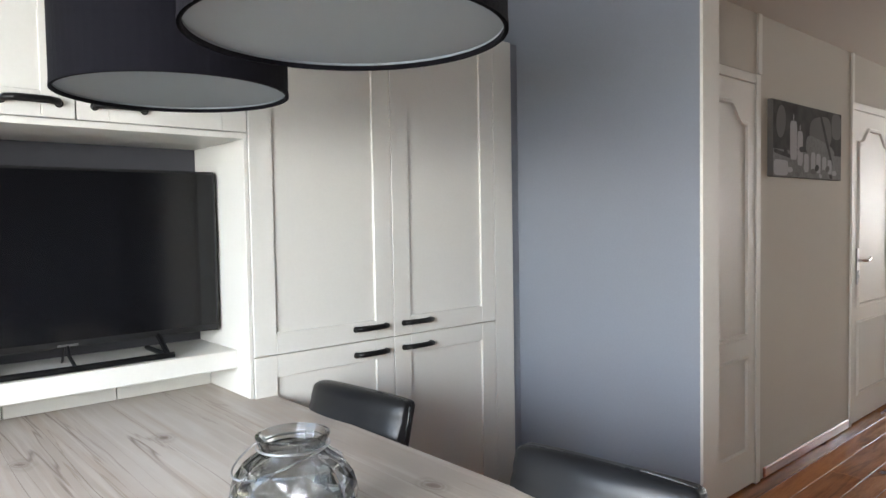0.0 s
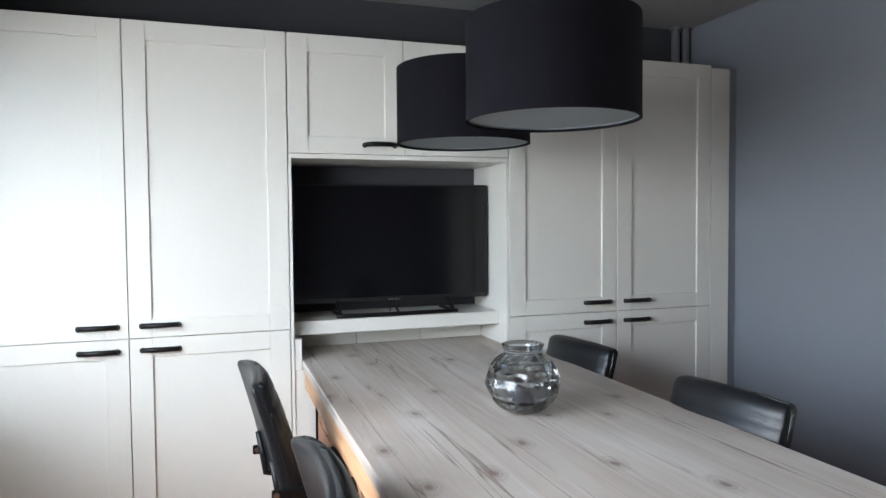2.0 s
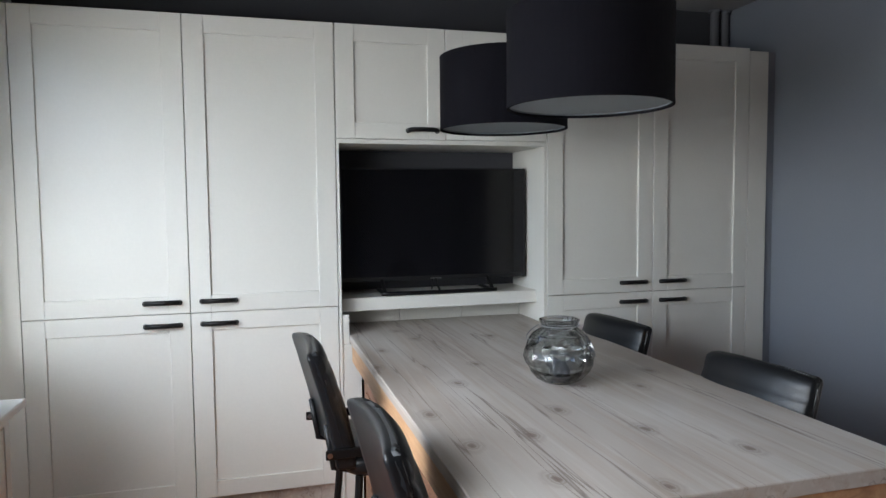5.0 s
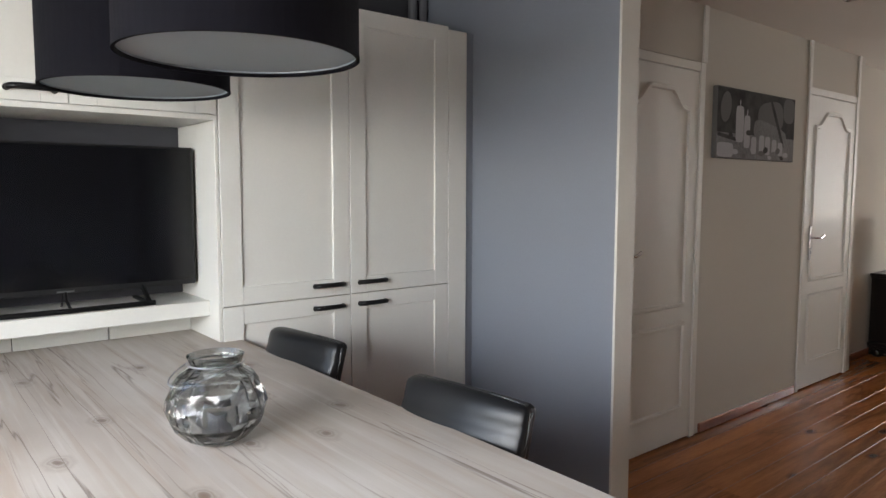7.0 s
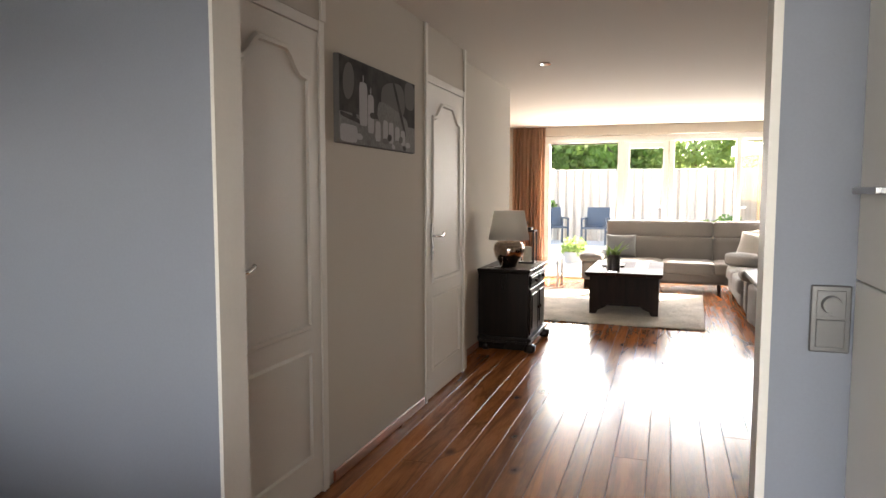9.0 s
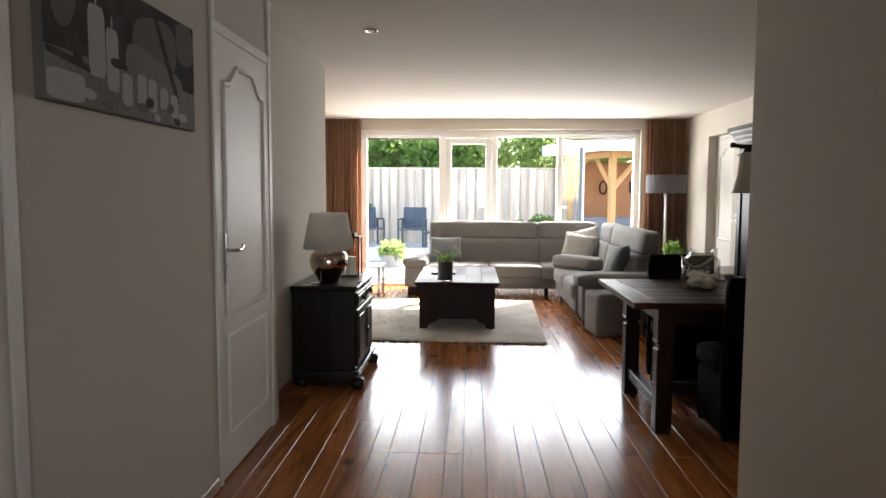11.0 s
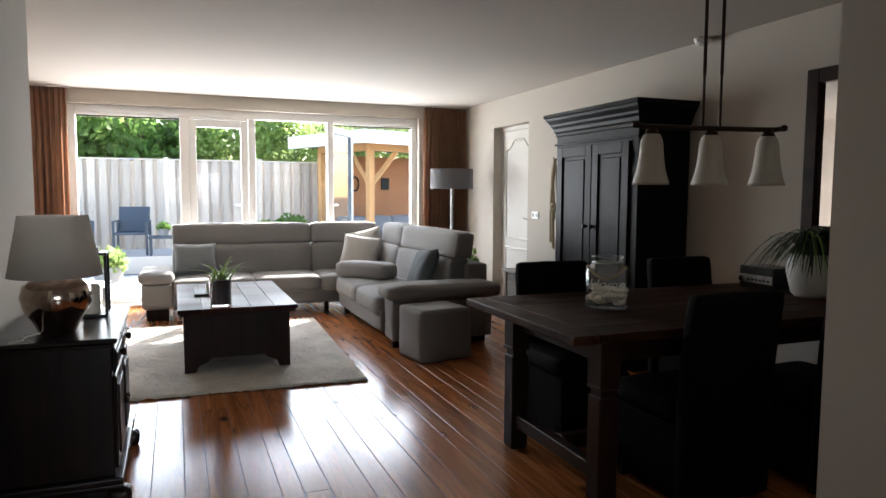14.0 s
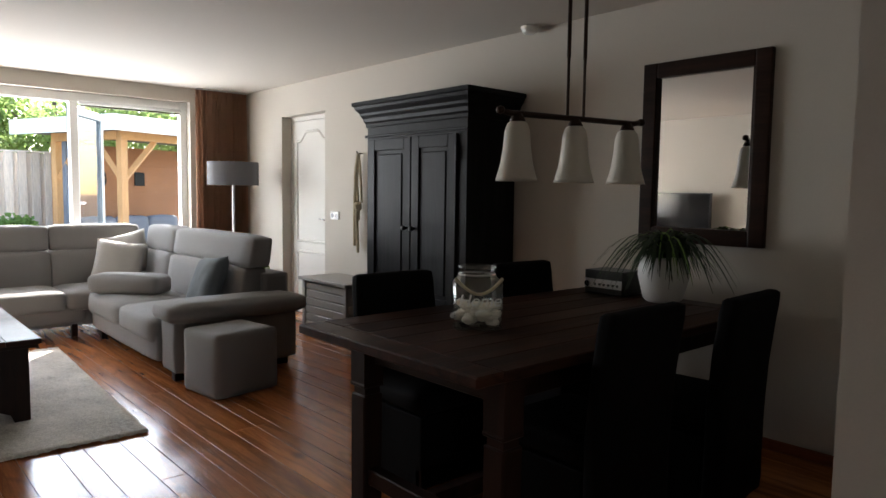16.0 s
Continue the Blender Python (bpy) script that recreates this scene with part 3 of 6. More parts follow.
# ---- doors ----
def arch_panel(bm, x0, x1, z0, z1, rise, y, depth, width=0.028):
    """A raised moulding round a panel whose top sweeps up to a flat crown."""
    def outline(inset):
        a, b, lo = x0 + inset, x1 - inset, z0 + inset
        pts = [(a, lo), (b, lo)]
        w = b - a
        for i in range(17):
            u = i / 16
            s = 0.5 - 0.5 * math.cos(2 * math.pi * u)
            s = min(1, s * 1.35)
            s = s * s * (3 - 2 * s)
            pts.append((b - w * u, z1 - inset - rise + rise * s))
        return pts
    rings = []
    for inset, dy in ((0, 0), (width * 0.3, depth), (width * 0.7, depth), (width, -depth * 0.6)):
        rings.append([bm.verts.new((x, y - dy, z)) for x, z in outline(inset)])
    k = len(rings[0])
    for a, b in zip(rings, rings[1:]):
        for i in range(k):
            bm.faces.new((a[i], a[(i + 1) % k], b[(i + 1) % k], b[i]))
    bm.faces.new(rings[-1])


def lever(parent, x, y, z, side, long_plate=True):
    bm = bmesh.new()
    if long_plate:
        box(bm, x - 0.02, x + 0.02, y - 0.009, y, z - 0.165, z + 0.085, bevel=0.006)
        cyl(bm, (x, y - 0.009, z - 0.075), (x, y - 0.016, z - 0.075), 0.011, seg=12)
        box(bm, x - 0.003, x + 0.003, y - 0.017, y, z - 0.12, z - 0.095)
    else:
        cyl(bm, (x, y, z), (x, y - 0.009, z), 0.024, seg=20)
    handle = part("door_handle", bm, "steel", parent, "polished steel lever handle on a plate")
    p = [(x, y - 0.005, z), (x, y - 0.045, z), (x + side * 0.02, y - 0.052, z), (x + side * 0.075, y - 0.05, z - 0.004), (x + side * 0.115, y - 0.048, z + 0.008), (x + side * 0.13, y - 0.044, z + 0.016)]
    part("lever", tube(p, 0.0085, 10), "chrome", handle, smooth=True)


def panel_door(name, x0, x1, face_y, top, label, handle_x, side, flip=False, plate=True, edge=0.05, edge_far=0.05):
    d = thing(name, label, "door", kind="structure")
    s = -1 if flip else 1
    mir = Matrix.Translation((0, 2 * face_y, 0)) @ Matrix.Diagonal((1, -1, 1, 1)) if flip else None

    def fix(bm):
        if mir is not None:
            bmesh.ops.transform(bm, matrix=mir, verts=bm.verts[:])
            bmesh.ops.reverse_faces(bm, faces=bm.faces[:])
        return bm
    bm = bmesh.new()
    for a, b in ((x0 - edge, x0), (x1, x1 + edge_far)):
        box(bm, a, b, face_y - 0.008, face_y + 0.10, 0, top + 0.05, bevel=0.002)
    box(bm, x0, x1, face_y - 0.0055, face_y + 0.10, top + 0.002, top + 0.05, bevel=0.002)
    part("door_frame", fix(bm), "white_paint", d)
    bm = bmesh.new()
    box(bm, x0 + 0.002, x1 - 0.002, face_y - 0.001, face_y + 0.04, 0.012, top - 0.002)
    leaf = part("door_leaf", fix(bm), "white_paint", d)
    bm = bmesh.new()
    arch_panel(bm, x0 + 0.095, x1 - 0.085, 0.79, top - 0.10, 0.10, face_y, 0.013, 0.036)
    part("upper_panel", fix(bm), "white_paint", leaf)
    bm = bmesh.new()
    arch_panel(bm, x0 + 0.095, x1 - 0.085, 0.185, 0.705, 0.0, face_y, 0.013, 0.036)
    part("lower_panel", fix(bm), "white_paint", leaf)
    if not flip:
        lever(d, handle_x, face_y - 0.001, 1.115, side, plate)
        for hz in (0.25, 1.9):
            hx = x1 if side > 0 else x0
            part("hinge", rod((hx, face_y - 0.006, hz - 0.035), (hx, face_y - 0.006, hz + 0.035), 0.005, seg=10), "white_paint", d)
    else:
        h = bmesh.new()
        cyl(h, (handle_x, face_y, 1.05), (handle_x, face_y + 0.01, 1.05), 0.024, seg=16)
        hh = part("door_handle", h, "steel", d)
        part("lever", tube([(handle_x, face_y, 1.05), (handle_x, face_y + 0.05, 1.05), (handle_x + side * 0.06, face_y + 0.055, 1.055), (handle_x + side * 0.12, face_y + 0.05, 1.06)], 0.008, 8), "chrome", hh, smooth=True)
    return d


panel_door("door_1", D1[0] + 0.05, D1[1] - 0.05, NORTH - 0.004, 2.115, "closed white panelled hall door with an arched upper panel", 3.285, 1, plate=False)
panel_door("door_2", D2[0] + 0.026, D2[1] - 0.05, NORTH - 0.004, 2.12, "closed white panelled door with arched panel and lever handle", 5.53, 1, edge=0.026)
panel_door("door_3", D3[0] + 0.03, D3[1] - 0.03, SOUTH - 0.12, 2.10, "white panelled door set back in a wall recess", 10.79, 1, flip=True)
flap = part("cat_flap", one(11.10, 11.30, SOUTH - 0.119, SOUTH - 0.105, 0.07, 0.36, 0.004), "black_plastic", bpy.data.objects["door_3"], "black plastic cat flap")
part("flap_pane", one(11.13, 11.27, SOUTH - 0.105, SOUTH - 0.101, 0.10, 0.32), "tv_screen", flap)
# narrow cover strips above the hall doors, up to the ceiling
for cx in (D1[0] + 0.015, D1[1] - 0.005, D2[0] + 0.015, D2[1] - 0.015):
    structure("trim_strip", one(cx - 0.02, cx + 0.02, NORTH - 0.012, NORTH + 0.02, 2.172, CEIL), "white_paint", "white painted strip between door frame and ceiling", "trim")


def wpart(name, bm, material, parent, label="", smooth=False):
    """A part built in world places, put under an Empty that stands at its base."""
    ob = part(name, bm, material, parent, label, smooth)
    if parent.data is None:
        ob.matrix_basis = parent.matrix_basis.inverted()
    return ob


# ---- garden front ----
GX0, GX1 = EAST + 0.10, EAST + 0.19
front = thing("window_1", "white framed garden front with tall panes and an open door", "window", (EAST + 0.14, 0.1, 0.0), kind="structure")


def bars(items, bevel=0.006):
    bm = bmesh.new()
    for b in items:
        box(bm, *b, bevel=bevel)
    return bm


wpart("window_frame", bars([(GX0, GX1, 2.075, 2.17, 0.02, 2.33), (GX0, GX1, -1.98, -1.905, 0.02, 2.33), (GX0, GX1, -1.905, 2.075, 2.232, 2.33),
                            (GX0, GX1, -1.905, 2.075, 0.02, 0.10), (GX0, GX1, 0.885, 0.985, 0.10, 2.232), (GX0, GX1, -0.855, -0.775, 0.10, 2.232)]), "white_frame", front)
wpart("window_sill", bars([(EAST - 0.02, GX0, WIN[0], WIN[1], 0.002, 0.04)]), "white_frame", front)


def door_leaf(name, m, w, label):
    leaf = thing(name, label, "door", kind="structure")
    leaf.matrix_basis = m
    st = 0.085
    part("leaf_frame", bars([(-0.03, 0.03, 0, st, 0, 2.1), (-0.03, 0.03, w - st, w, 0, 2.1), (-0.03, 0.03, st, w - st, 2.1 - st, 2.1), (-0.03, 0.03, st, w - st, 0, 0.22)]), "white_frame" if "closed" in label else "blue_grey_paint", leaf)
    p = part("pane", one(-0.004, 0.004, st, w - st, 0.22, 2.1 - st), "window_glass", leaf)
    p.visible_shadow = False
    h = part("door_handle", one(0.032, 0.044, 0.025, 0.05, 0.95, 1.17, 0.003), "steel", leaf)
    part("lever", tube([(0.04, 0.037, 1.08), (0.08, 0.037, 1.08), (0.085, 0.15, 1.08)], 0.009, 8), "chrome", h, smooth=True)
    return leaf


door_leaf("door_4", pose((GX0 + GX1) / 2, 0.205, 0.105, 0, 0, 0), 0.68, "closed white framed glass garden door")
wpart("post", bars([(GX0, GX1, 0.115, 0.2, 0.10, 2.232)]), "white_frame", front)
wpart("fanlight_rail", bars([(GX0, GX1, 0.205, 0.88, 2.208, 2.232)], 0.003), "white_frame", front)
door_leaf("door_5", pose(GX1 + 0.03, -0.80, 0.105, 0, 0, 180 + 57), 0.93, "glass garden door with blue-grey outside standing open")
for a, b in ((0.985, 2.075), (-1.905, -0.855)):
    p = wpart("pane", one(GX0 + 0.04, GX0 + 0.048, a, b, 0.10, 2.232), "window_glass", front)
    p.visible_shadow = False
    bl = thing("roller_blind", "rolled-up white window blind under the window head", "blind", (GX0 - 0.03, (a + b) / 2, 2.18), group="rolled-up blinds")
    wpart("roll", rod((GX0 - 0.03, a, 2.225), (GX0 - 0.03, b, 2.225), 0.02, seg=14), "blind_white", bl, smooth=True)
    wpart("bottom_bar", one(GX0 - 0.034, GX0 - 0.014, a + 0.01, b - 0.01, 2.188, 2.203, 0.003), "bronze_metal", bl)


def curtain(y0, y1, folds, label):
    bm = bmesh.new()
    n = folds * 16
    rows = ((0.03, 1.0), (0.6, 0.95), (1.4, 0.85), (2.1, 0.75), (2.36, 0.55), (2.40, 0.5), (2.47, 0.45))
    grid = []
    for z, amp in rows:
        line = []
        for i in range(n + 1):
            u = i / n
            ph = u * folds * 2 * math.pi + 1.6 * noise.noise((u * 5, z * 0.25, y0))
            x = EAST - 0.085 + amp * 0.044 * math.sin(ph) + amp * 0.013 * math.sin(2.3 * ph + 1) + amp * 0.010 * math.sin(0.37 * ph) + 0.012 * noise.noise((u * 9, z * 0.8, 3))
            y = y0 + (y1 - y0) * u + 0.012 * math.cos(ph) * amp
            line.append(bm.verts.new((x, y, z)))
        grid.append(line)
    for a, b in zip(grid, grid[1:]):
        for i in range(n):
            bm.faces.new((a[i], a[i + 1], b[i + 1], b[i]))
    bmesh.ops.solidify(bm, geom=bm.faces[:], thickness=0.003)
    c = thing("curtain", label, "curtain", (EAST - 0.085, (y0 + y1) / 2, 0.03), group="curtains at the garden front")
    wpart("cloth", bm, "curtain_cloth", c, smooth=True)
    wpart("curtain_rail", one(EAST - 0.10, EAST - 0.07, min(y0, y1) - 0.02, max(y0, y1), 2.472, 2.484), "white_frame", c)
    return c


curtain(-2.02, -2.62, 10, "brown pleated curtain drawn aside beside the floor lamp")
curtain(2.12, 2.66, 9, "brown pleated curtain drawn aside at the garden window")

# ---- kitchen: wall of cabinets ----
CY = 2.26


def shaker(parent, x0, x1, z0, z1, handle=None, hz=0.0):
    """A shaker front: stiles and rails round a recessed field; handle names the side on which its pull sits."""
    g = 0.0018
    w = 0.086
    a, b, lo, hi = x0 + g, x1 - g, z0 + g, z1 - g
    d = wpart("door", one(a + w - 0.004, b - w + 0.004, CY + 0.0105, CY + 0.02, lo + 0.071, hi - 0.074), "white_lacquer", parent)
    for nm, s in (("stile", (a, a + w, lo, hi)), ("stile", (b - w, b, lo, hi)), ("rail", (a + w, b - w, hi - 0.078, hi)), ("rail", (a + w, b - w, lo, lo + 0.075))):
        part(nm, one(s[0], s[1], CY, CY + 0.021, s[2], s[3], 0.0016), "white_lacquer", d)
    if handle:
        hx = (b - 0.042 - 0.14) if handle == "right" else (a + 0.048)
        cup = [(hx, CY, hz), (hx + 0.004, CY - 0.022, hz + 0.002), (hx + 0.03, CY - 0.031, hz + 0.003), (hx + 0.07, CY - 0.034, hz + 0.003), (hx + 0.11, CY - 0.031, hz + 0.003), (hx + 0.136, CY - 0.022, hz + 0.002), (hx + 0.14, CY, hz)]
        bm = tube(cup, 0.0085, 8)
        for v in bm.verts:
            v.co.z = hz + (v.co.z - hz) * 1.25
        for px in (hx, hx + 0.14):
            cyl(bm, (px, CY + 0.001, hz), (px, CY - 0.004, hz), 0.012, seg=12)
        part("handle", bm, "black_metal", d, "black iron bow handle", smooth=True)
    return d


def tall_unit(x0, x1, side, label):
    c = thing("tall_cabinet", label, "cabinet", ((x0 + x1) / 2, 2.48, 0.0), group="white kitchen wall cabinets")
    bm = bmesh.new()
    box(bm, x0 + 0.001, x1 - 0.001, CY + 0.022, 2.695, 0.128, 2.260)
    wpart("body", bm, "white_lacquer", c)
    wpart("plinth", one(x0 + 0.001, x1 - 0.001, CY + 0.05, 2.6, 0.002, 0.128), "pine_grey", c)
    shaker(c, x0, x1, 0.970, 2.265, side, 1.020)
    shaker(c, x0, x1, 0.128, 0.970, side, 0.920)
    return c


tall_unit(-0.913, -0.252, "right", "off-white tall kitchen cabinet with black bow handles")
tall_unit(-0.252, 0.396, "left", "off-white tall kitchen cabinet beside the television niche")
tall_unit(1.446, 2.05, "right", "off-white tall kitchen cabinet behind the bar stools")
tall_unit(2.05, 2.635, "left", "off-white tall kitchen cabinet next to the blue wall")
for x0, x1 in ((-1.018, -0.9145), (2.6365, 2.755)):
    solid("filler_panel", one(x0, x1, CY + 0.001, CY + 0.02, 0.128, 2.25 if x0 > 0 else 2.262, 0.001), "white_lacquer", "narrow off-white filler panel beside the cabinets", "panel", group="filler panels")
structure("wall_return", one(2.7565, 2.8085, CY + 0.012, 2.62, 0.0, 2.249), "blue_wall", "blue painted strip between cabinets and wall", "wall")
up = thing("wall_cabinet", "off-white wall cabinet with two doors above the television", "cabinet", (0.92, 2.48, 1.72), group="white kitchen wall cabinets")
wpart("body", one(0.398, 1.444, CY + 0.022, 2.695, 1.742, 2.260), "white_lacquer", up)
shaker(up, 0.398, 0.921, 1.742, 2.265, "right", 1.785)
shaker(up, 0.921, 1.444, 1.742, 2.265, "left", 1.785)
wpart("light_rail", one(0.398, 1.444, CY + 0.004, 2.695, 1.722, 1.7405), "white_lacquer", up)
niche = thing("tv_shelf", "thick white shelf in the television niche", "shelf", (0.91, 2.44, 0.93))
wpart("board", one(0.412, 1.4305, CY + 0.10, 2.69, 0.925, 0.989, 0.003), "white_lacquer", niche)
for sx0, sx1 in ((0.397, 0.4115), (1.431, 1.445)):
    solid("niche_panel", one(sx0, sx1, CY + 0.004, 2.695, 0.83 if sx0 > 1 else 0.003, 1.7215, 0.001), "white_lacquer", "white side panel of the television niche", "panel", group="niche side panels")
wpart("end_panel", one(0.413, 0.50, CY + 0.01, CY + 0.028, 0.003, 0.785, 0.001), "white_lacquer", niche)
wpart("end_panel", one(0.413, 0.4445, CY + 0.01, CY + 0.028, 0.786, 0.9245, 0.001), "white_lacquer", niche)
for kx0, kx1 in ((0.413, 0.752), (0.756, 1.092), (1.096, 1.430)):
    wpart("back_board", one(kx0, kx1, 2.60, 2.62, 0.829, 0.924, 0.002), "white_lacquer", niche)

tv = thing("television", "large black flat television standing on the niche shelf", "television", (0.92, 2.49, 0.99))
wpart("casing", one(0.436, 1.415, 2.472, 2.52, 1.052, 1.622, 0.004), "black_plastic", tv)
wpart("screen", one(0.446, 1.405, 2.4695, 2.474, 1.074, 1.613), "tv_screen", tv)
bm = tube([(0.62, 2.385, 1.000), (0.66, 2.385, 1.000), (0.92, 2.378, 1.000), (1.18, 2.385, 1.000), (1.22, 2.385, 1.000)], 0.010, 8)
wpart("stand_bar", bm, "black_metal", tv, smooth=True)
for fx in (0.64, 1.20):
    bm = bmesh.new()
    cyl(bm, (fx, 2.385, 1.000), (fx, 2.49, 1.065), 0.010, seg=8)
    cyl(bm, (fx, 2.385, 0.999), (fx, 2.60, 0.999), 0.009, seg=8)
    wpart("foot", bm, "black_metal", tv)
wpart("stand_stem", tube([(0.92, 2.381, 1.004), (0.915, 2.43, 1.03), (0.92, 2.47, 1.055)], 0.006, 6), "black_metal", tv)
wpart("badge", one(0.89, 0.95, 2.4682, 2.4696, 1.0565, 1.0640), "grey_plastic", tv)
bm = tube([(0.92, 2.52, 1.08), (0.92, 2.55, 1.0), (0.93, 2.66, 0.95), (0.94, 2.62, 0.834)], 0.004, 6)
solid("power_cable", bm, "black_plastic", "thin black cable hanging behind the television", "cable")

# heating pipes above the cabinets
for px in (2.705, 2.775):
    bm = bmesh.new()
    cyl(bm, (px, 2.655, 2.262), (px, 2.655, KCEIL - 0.001), 0.025, seg=18)
    cyl(bm, (px, 2.655, KCEIL - 0.014), (px, 2.655, KCEIL - 0.001), 0.036, seg=18)
    solid("heating_pipe", bm, "pipe_grey", "grey painted heating pipe between cabinet top and ceiling", "pipe", group="heating pipes", smooth=False)

# table with its brick foot
TX0, TX1, TY0, TZ = 0.446, 1.525, 0.30, 0.828
ktable = thing("bar_table", "high kitchen table with a whitewashed pine-look top", "table", ((TX0 + TX1) / 2, 1.2, 0.0))
wpart("tabletop", one(TX0, TX1, TY0, CY + 0.36, TZ - 0.038, TZ, 0.0025), "pine_grey", ktable)
wpart("core", one(TX0 + 0.06, TX1 - 0.06, 1.30, CY - 0.02, 0.002, TZ - 0.126), "brick_red", ktable)
wpart("apron", one(TX0 + 0.008, TX1 - 0.008, TY0 + 0.012, CY - 0.002, TZ - 0.125, TZ - 0.039, 0.002), "apron_pine", ktable, "orange pine apron board")
brick_m = {}
for side_x in (TX0 + 0.05, TX1 - 0.06):
    for row in range(9):
        z = 0.02 + row * 0.082
        if z + 0.07 > TZ - 0.126:
            break
        y = 1.30 + (0.11 if row % 2 else 0)
        while y + 0.205 < CY - 0.03:
            key = "brick"
            if key not in brick_m:
                brick_m[key] = to_mesh("brick", one(0, 0.012, 0, 0.205, 0, 0.068, 0.003), "brick_red")
            ob = new("brick", brick_m[key])
            ob.parent = ktable
            ob.matrix_basis = Matrix.Translation(Vector((side_x - 0.001, y, z)) - ktable.location)
            y += 0.22


def bar_stool(at, rz, label, top=0.93):
    """A stool with a padded leather back, its front towards +x."""
    s = thing("bar_stool", label, "stool", at, rz, group="leather stools at the kitchen table")
    sh = 0.60
    part("seat", cushion(-0.20, 0.20, -0.21, 0.21, sh - 0.09, sh, 0.05, 0.015), "black_leather", s, smooth=True)
    bm = cushion(-0.24, -0.165, -0.215, 0.215, sh - 0.05, top, 0.016, 0.006, cuts=22, wrinkle=0.002)
    for v in bm.verts:
        k = max(0, (v.co.z - (sh - 0.05)) / 0.38)
        if v.co.x > -0.2:
            v.co.x -= 0.018 * k + 0.006 * math.exp(-((v.co.z - top + 0.062) / 0.007) ** 2) + 0.006 * math.exp(-((v.co.z - top + 0.16) / 0.007) ** 2)
            v.co.x -= 0.004 * math.exp(-((abs(v.co.y) - 0.196) / 0.006) ** 2)
        v.co.x -= 0.085 * k ** 1.3 - 0.024 * (1 - (v.co.y / 0.215) ** 2)
        v.co.z -= 0.010 * (abs(v.co.y) / 0.215) ** 3 * k
    back = part("backrest", bm, "black_leather", s, smooth=True)
    for sy in (-0.165, 0.165):
        part("bracket", tube([(-0.1, sy, sh - 0.09), (-0.24, sy, sh - 0.05), (-0.262, sy, sh + 0.10)], 0.011, 8), "black_metal", back, smooth=True)
    for sy in (-0.226, 0.226):
        arm = part("armrest", one(-0.275, -0.085, sy - 0.006, sy + 0.006, 0.60, 0.632, 0.003), "black_metal", back)
        part("bolt", rod((-0.262, sy - 0.009, 0.616), (-0.262, sy + 0.009, 0.616), 0.009, seg=12), "steel", arm)
    for sx, sy in ((-1, -1), (-1, 1), (1, -1), (1, 1)):
        part("leg", tube([(sx * 0.15, sy * 0.16, sh - 0.09), (sx * 0.19, sy * 0.20, 0.0)], 0.014, 8), "black_metal", s)
    part("footrest", tube([(0.17, -0.18, 0.28), (0.17, 0.18, 0.28)], 0.010, 8), "black_metal", s)
    return s


bar_stool((1.314, 0.90, 0), 187, "black leather bar stool pulled up to the kitchen table", 0.92)
bar_stool((1.312, 1.80, 0), 187, "black leather bar stool near the cabinets, turned slightly", 0.918)
bar_stool((0.494, 1.56, 0), 4, "black leather bar stool before the tall cabinets", 0.962)
bar_stool((0.578, 0.625, 0), 3, "black leather bar stool at the window side of the table", 0.957)


# smoked glass lantern bowl with facets
def facet_bowl(c, z0):
    prof = [(0.0, 0.004), (0.062, 0.004), (0.085, 0.018), (0.118, 0.055), (0.131, 0.10), (0.122, 0.145), (0.098, 0.18), (0.072, 0.198), (0.064, 0.205), (0.070, 0.222), (0.074, 0.232), (0.066, 0.235), (0.060, 0.222), (0.056, 0.204), (0.064, 0.192), (0.092, 0.174), (0.116, 0.142), (0.125, 0.10), (0.112, 0.057), (0.08, 0.024), (0.0, 0.012)]
    # star cuts: ten cells round and three up, each cell's middle pressed in
    rows = [0.018 + 0.162 * k / 6 for k in range(7)]
    outer_r, outer_z = zip(*prof[2:7])
    ring = prof[:2] + [(float(np.interp(z, outer_z, outer_r)), z) for z in rows] + prof[7:]
    bm = lathe(ring, 20)
    bm.verts.ensure_lookup_table()
    middles = set()
    for k in (1, 3, 5):
        for c2 in range(20):
            if (c2 + (k == 3)) % 2:
                v = bm.verts[1 + 20 * (1 + k) + c2]
                middles.add(v)
                v.co.x, v.co.y = v.co.x * 0.945, v.co.y * 0.945
            else:
                v = bm.verts[1 + 20 * (1 + k) + c2]
                v.co.x, v.co.y = v.co.x * 1.012, v.co.y * 1.012
    for f in list(bm.faces):
        hub = [v for v in f.verts if v in middles]
        if len(f.verts) == 4 and hub:
            vs = list(f.verts)
            bmesh.utils.face_split(f, hub[0], vs[(vs.index(hub[0]) + 2) % 4])
    t = thing("glass_bowl", "faceted smoked glass lantern bowl with a thin wire handle", "bowl", (c[0], c[1], z0))
    part("bowl", bm, "smoke_glass", t)
    p = [(0.072 * math.cos(a), 0.072 * math.sin(a), 0.212) for a in [i * math.pi / 16 for i in range(33)]]
    part("neck_wire", tube(p, 0.0022, 6), "steel", t)
    p = []
    for i in range(17):
        a = math.pi * i / 16
        p.append((0.034 * math.cos(a) - 0.105 * math.sin(a), -0.067 * math.cos(a) + 0.02 * math.sin(a), 0.214 - 0.055 * math.sin(a)))
    part("wire_handle", tube(p, 0.0022, 6), "steel", t)
    part("candle", lathe([(0.0, 0.012), (0.036, 0.012), (0.037, 0.02), (0.037, 0.085), (0.033, 0.09), (0.0, 0.088)], 20), "pipe_grey", t, "grey candle inside the bowl")
    return t


facet_bowl((1.017, 1.205), TZ + 0.001).scale = (0.93, 0.93, 0.93)


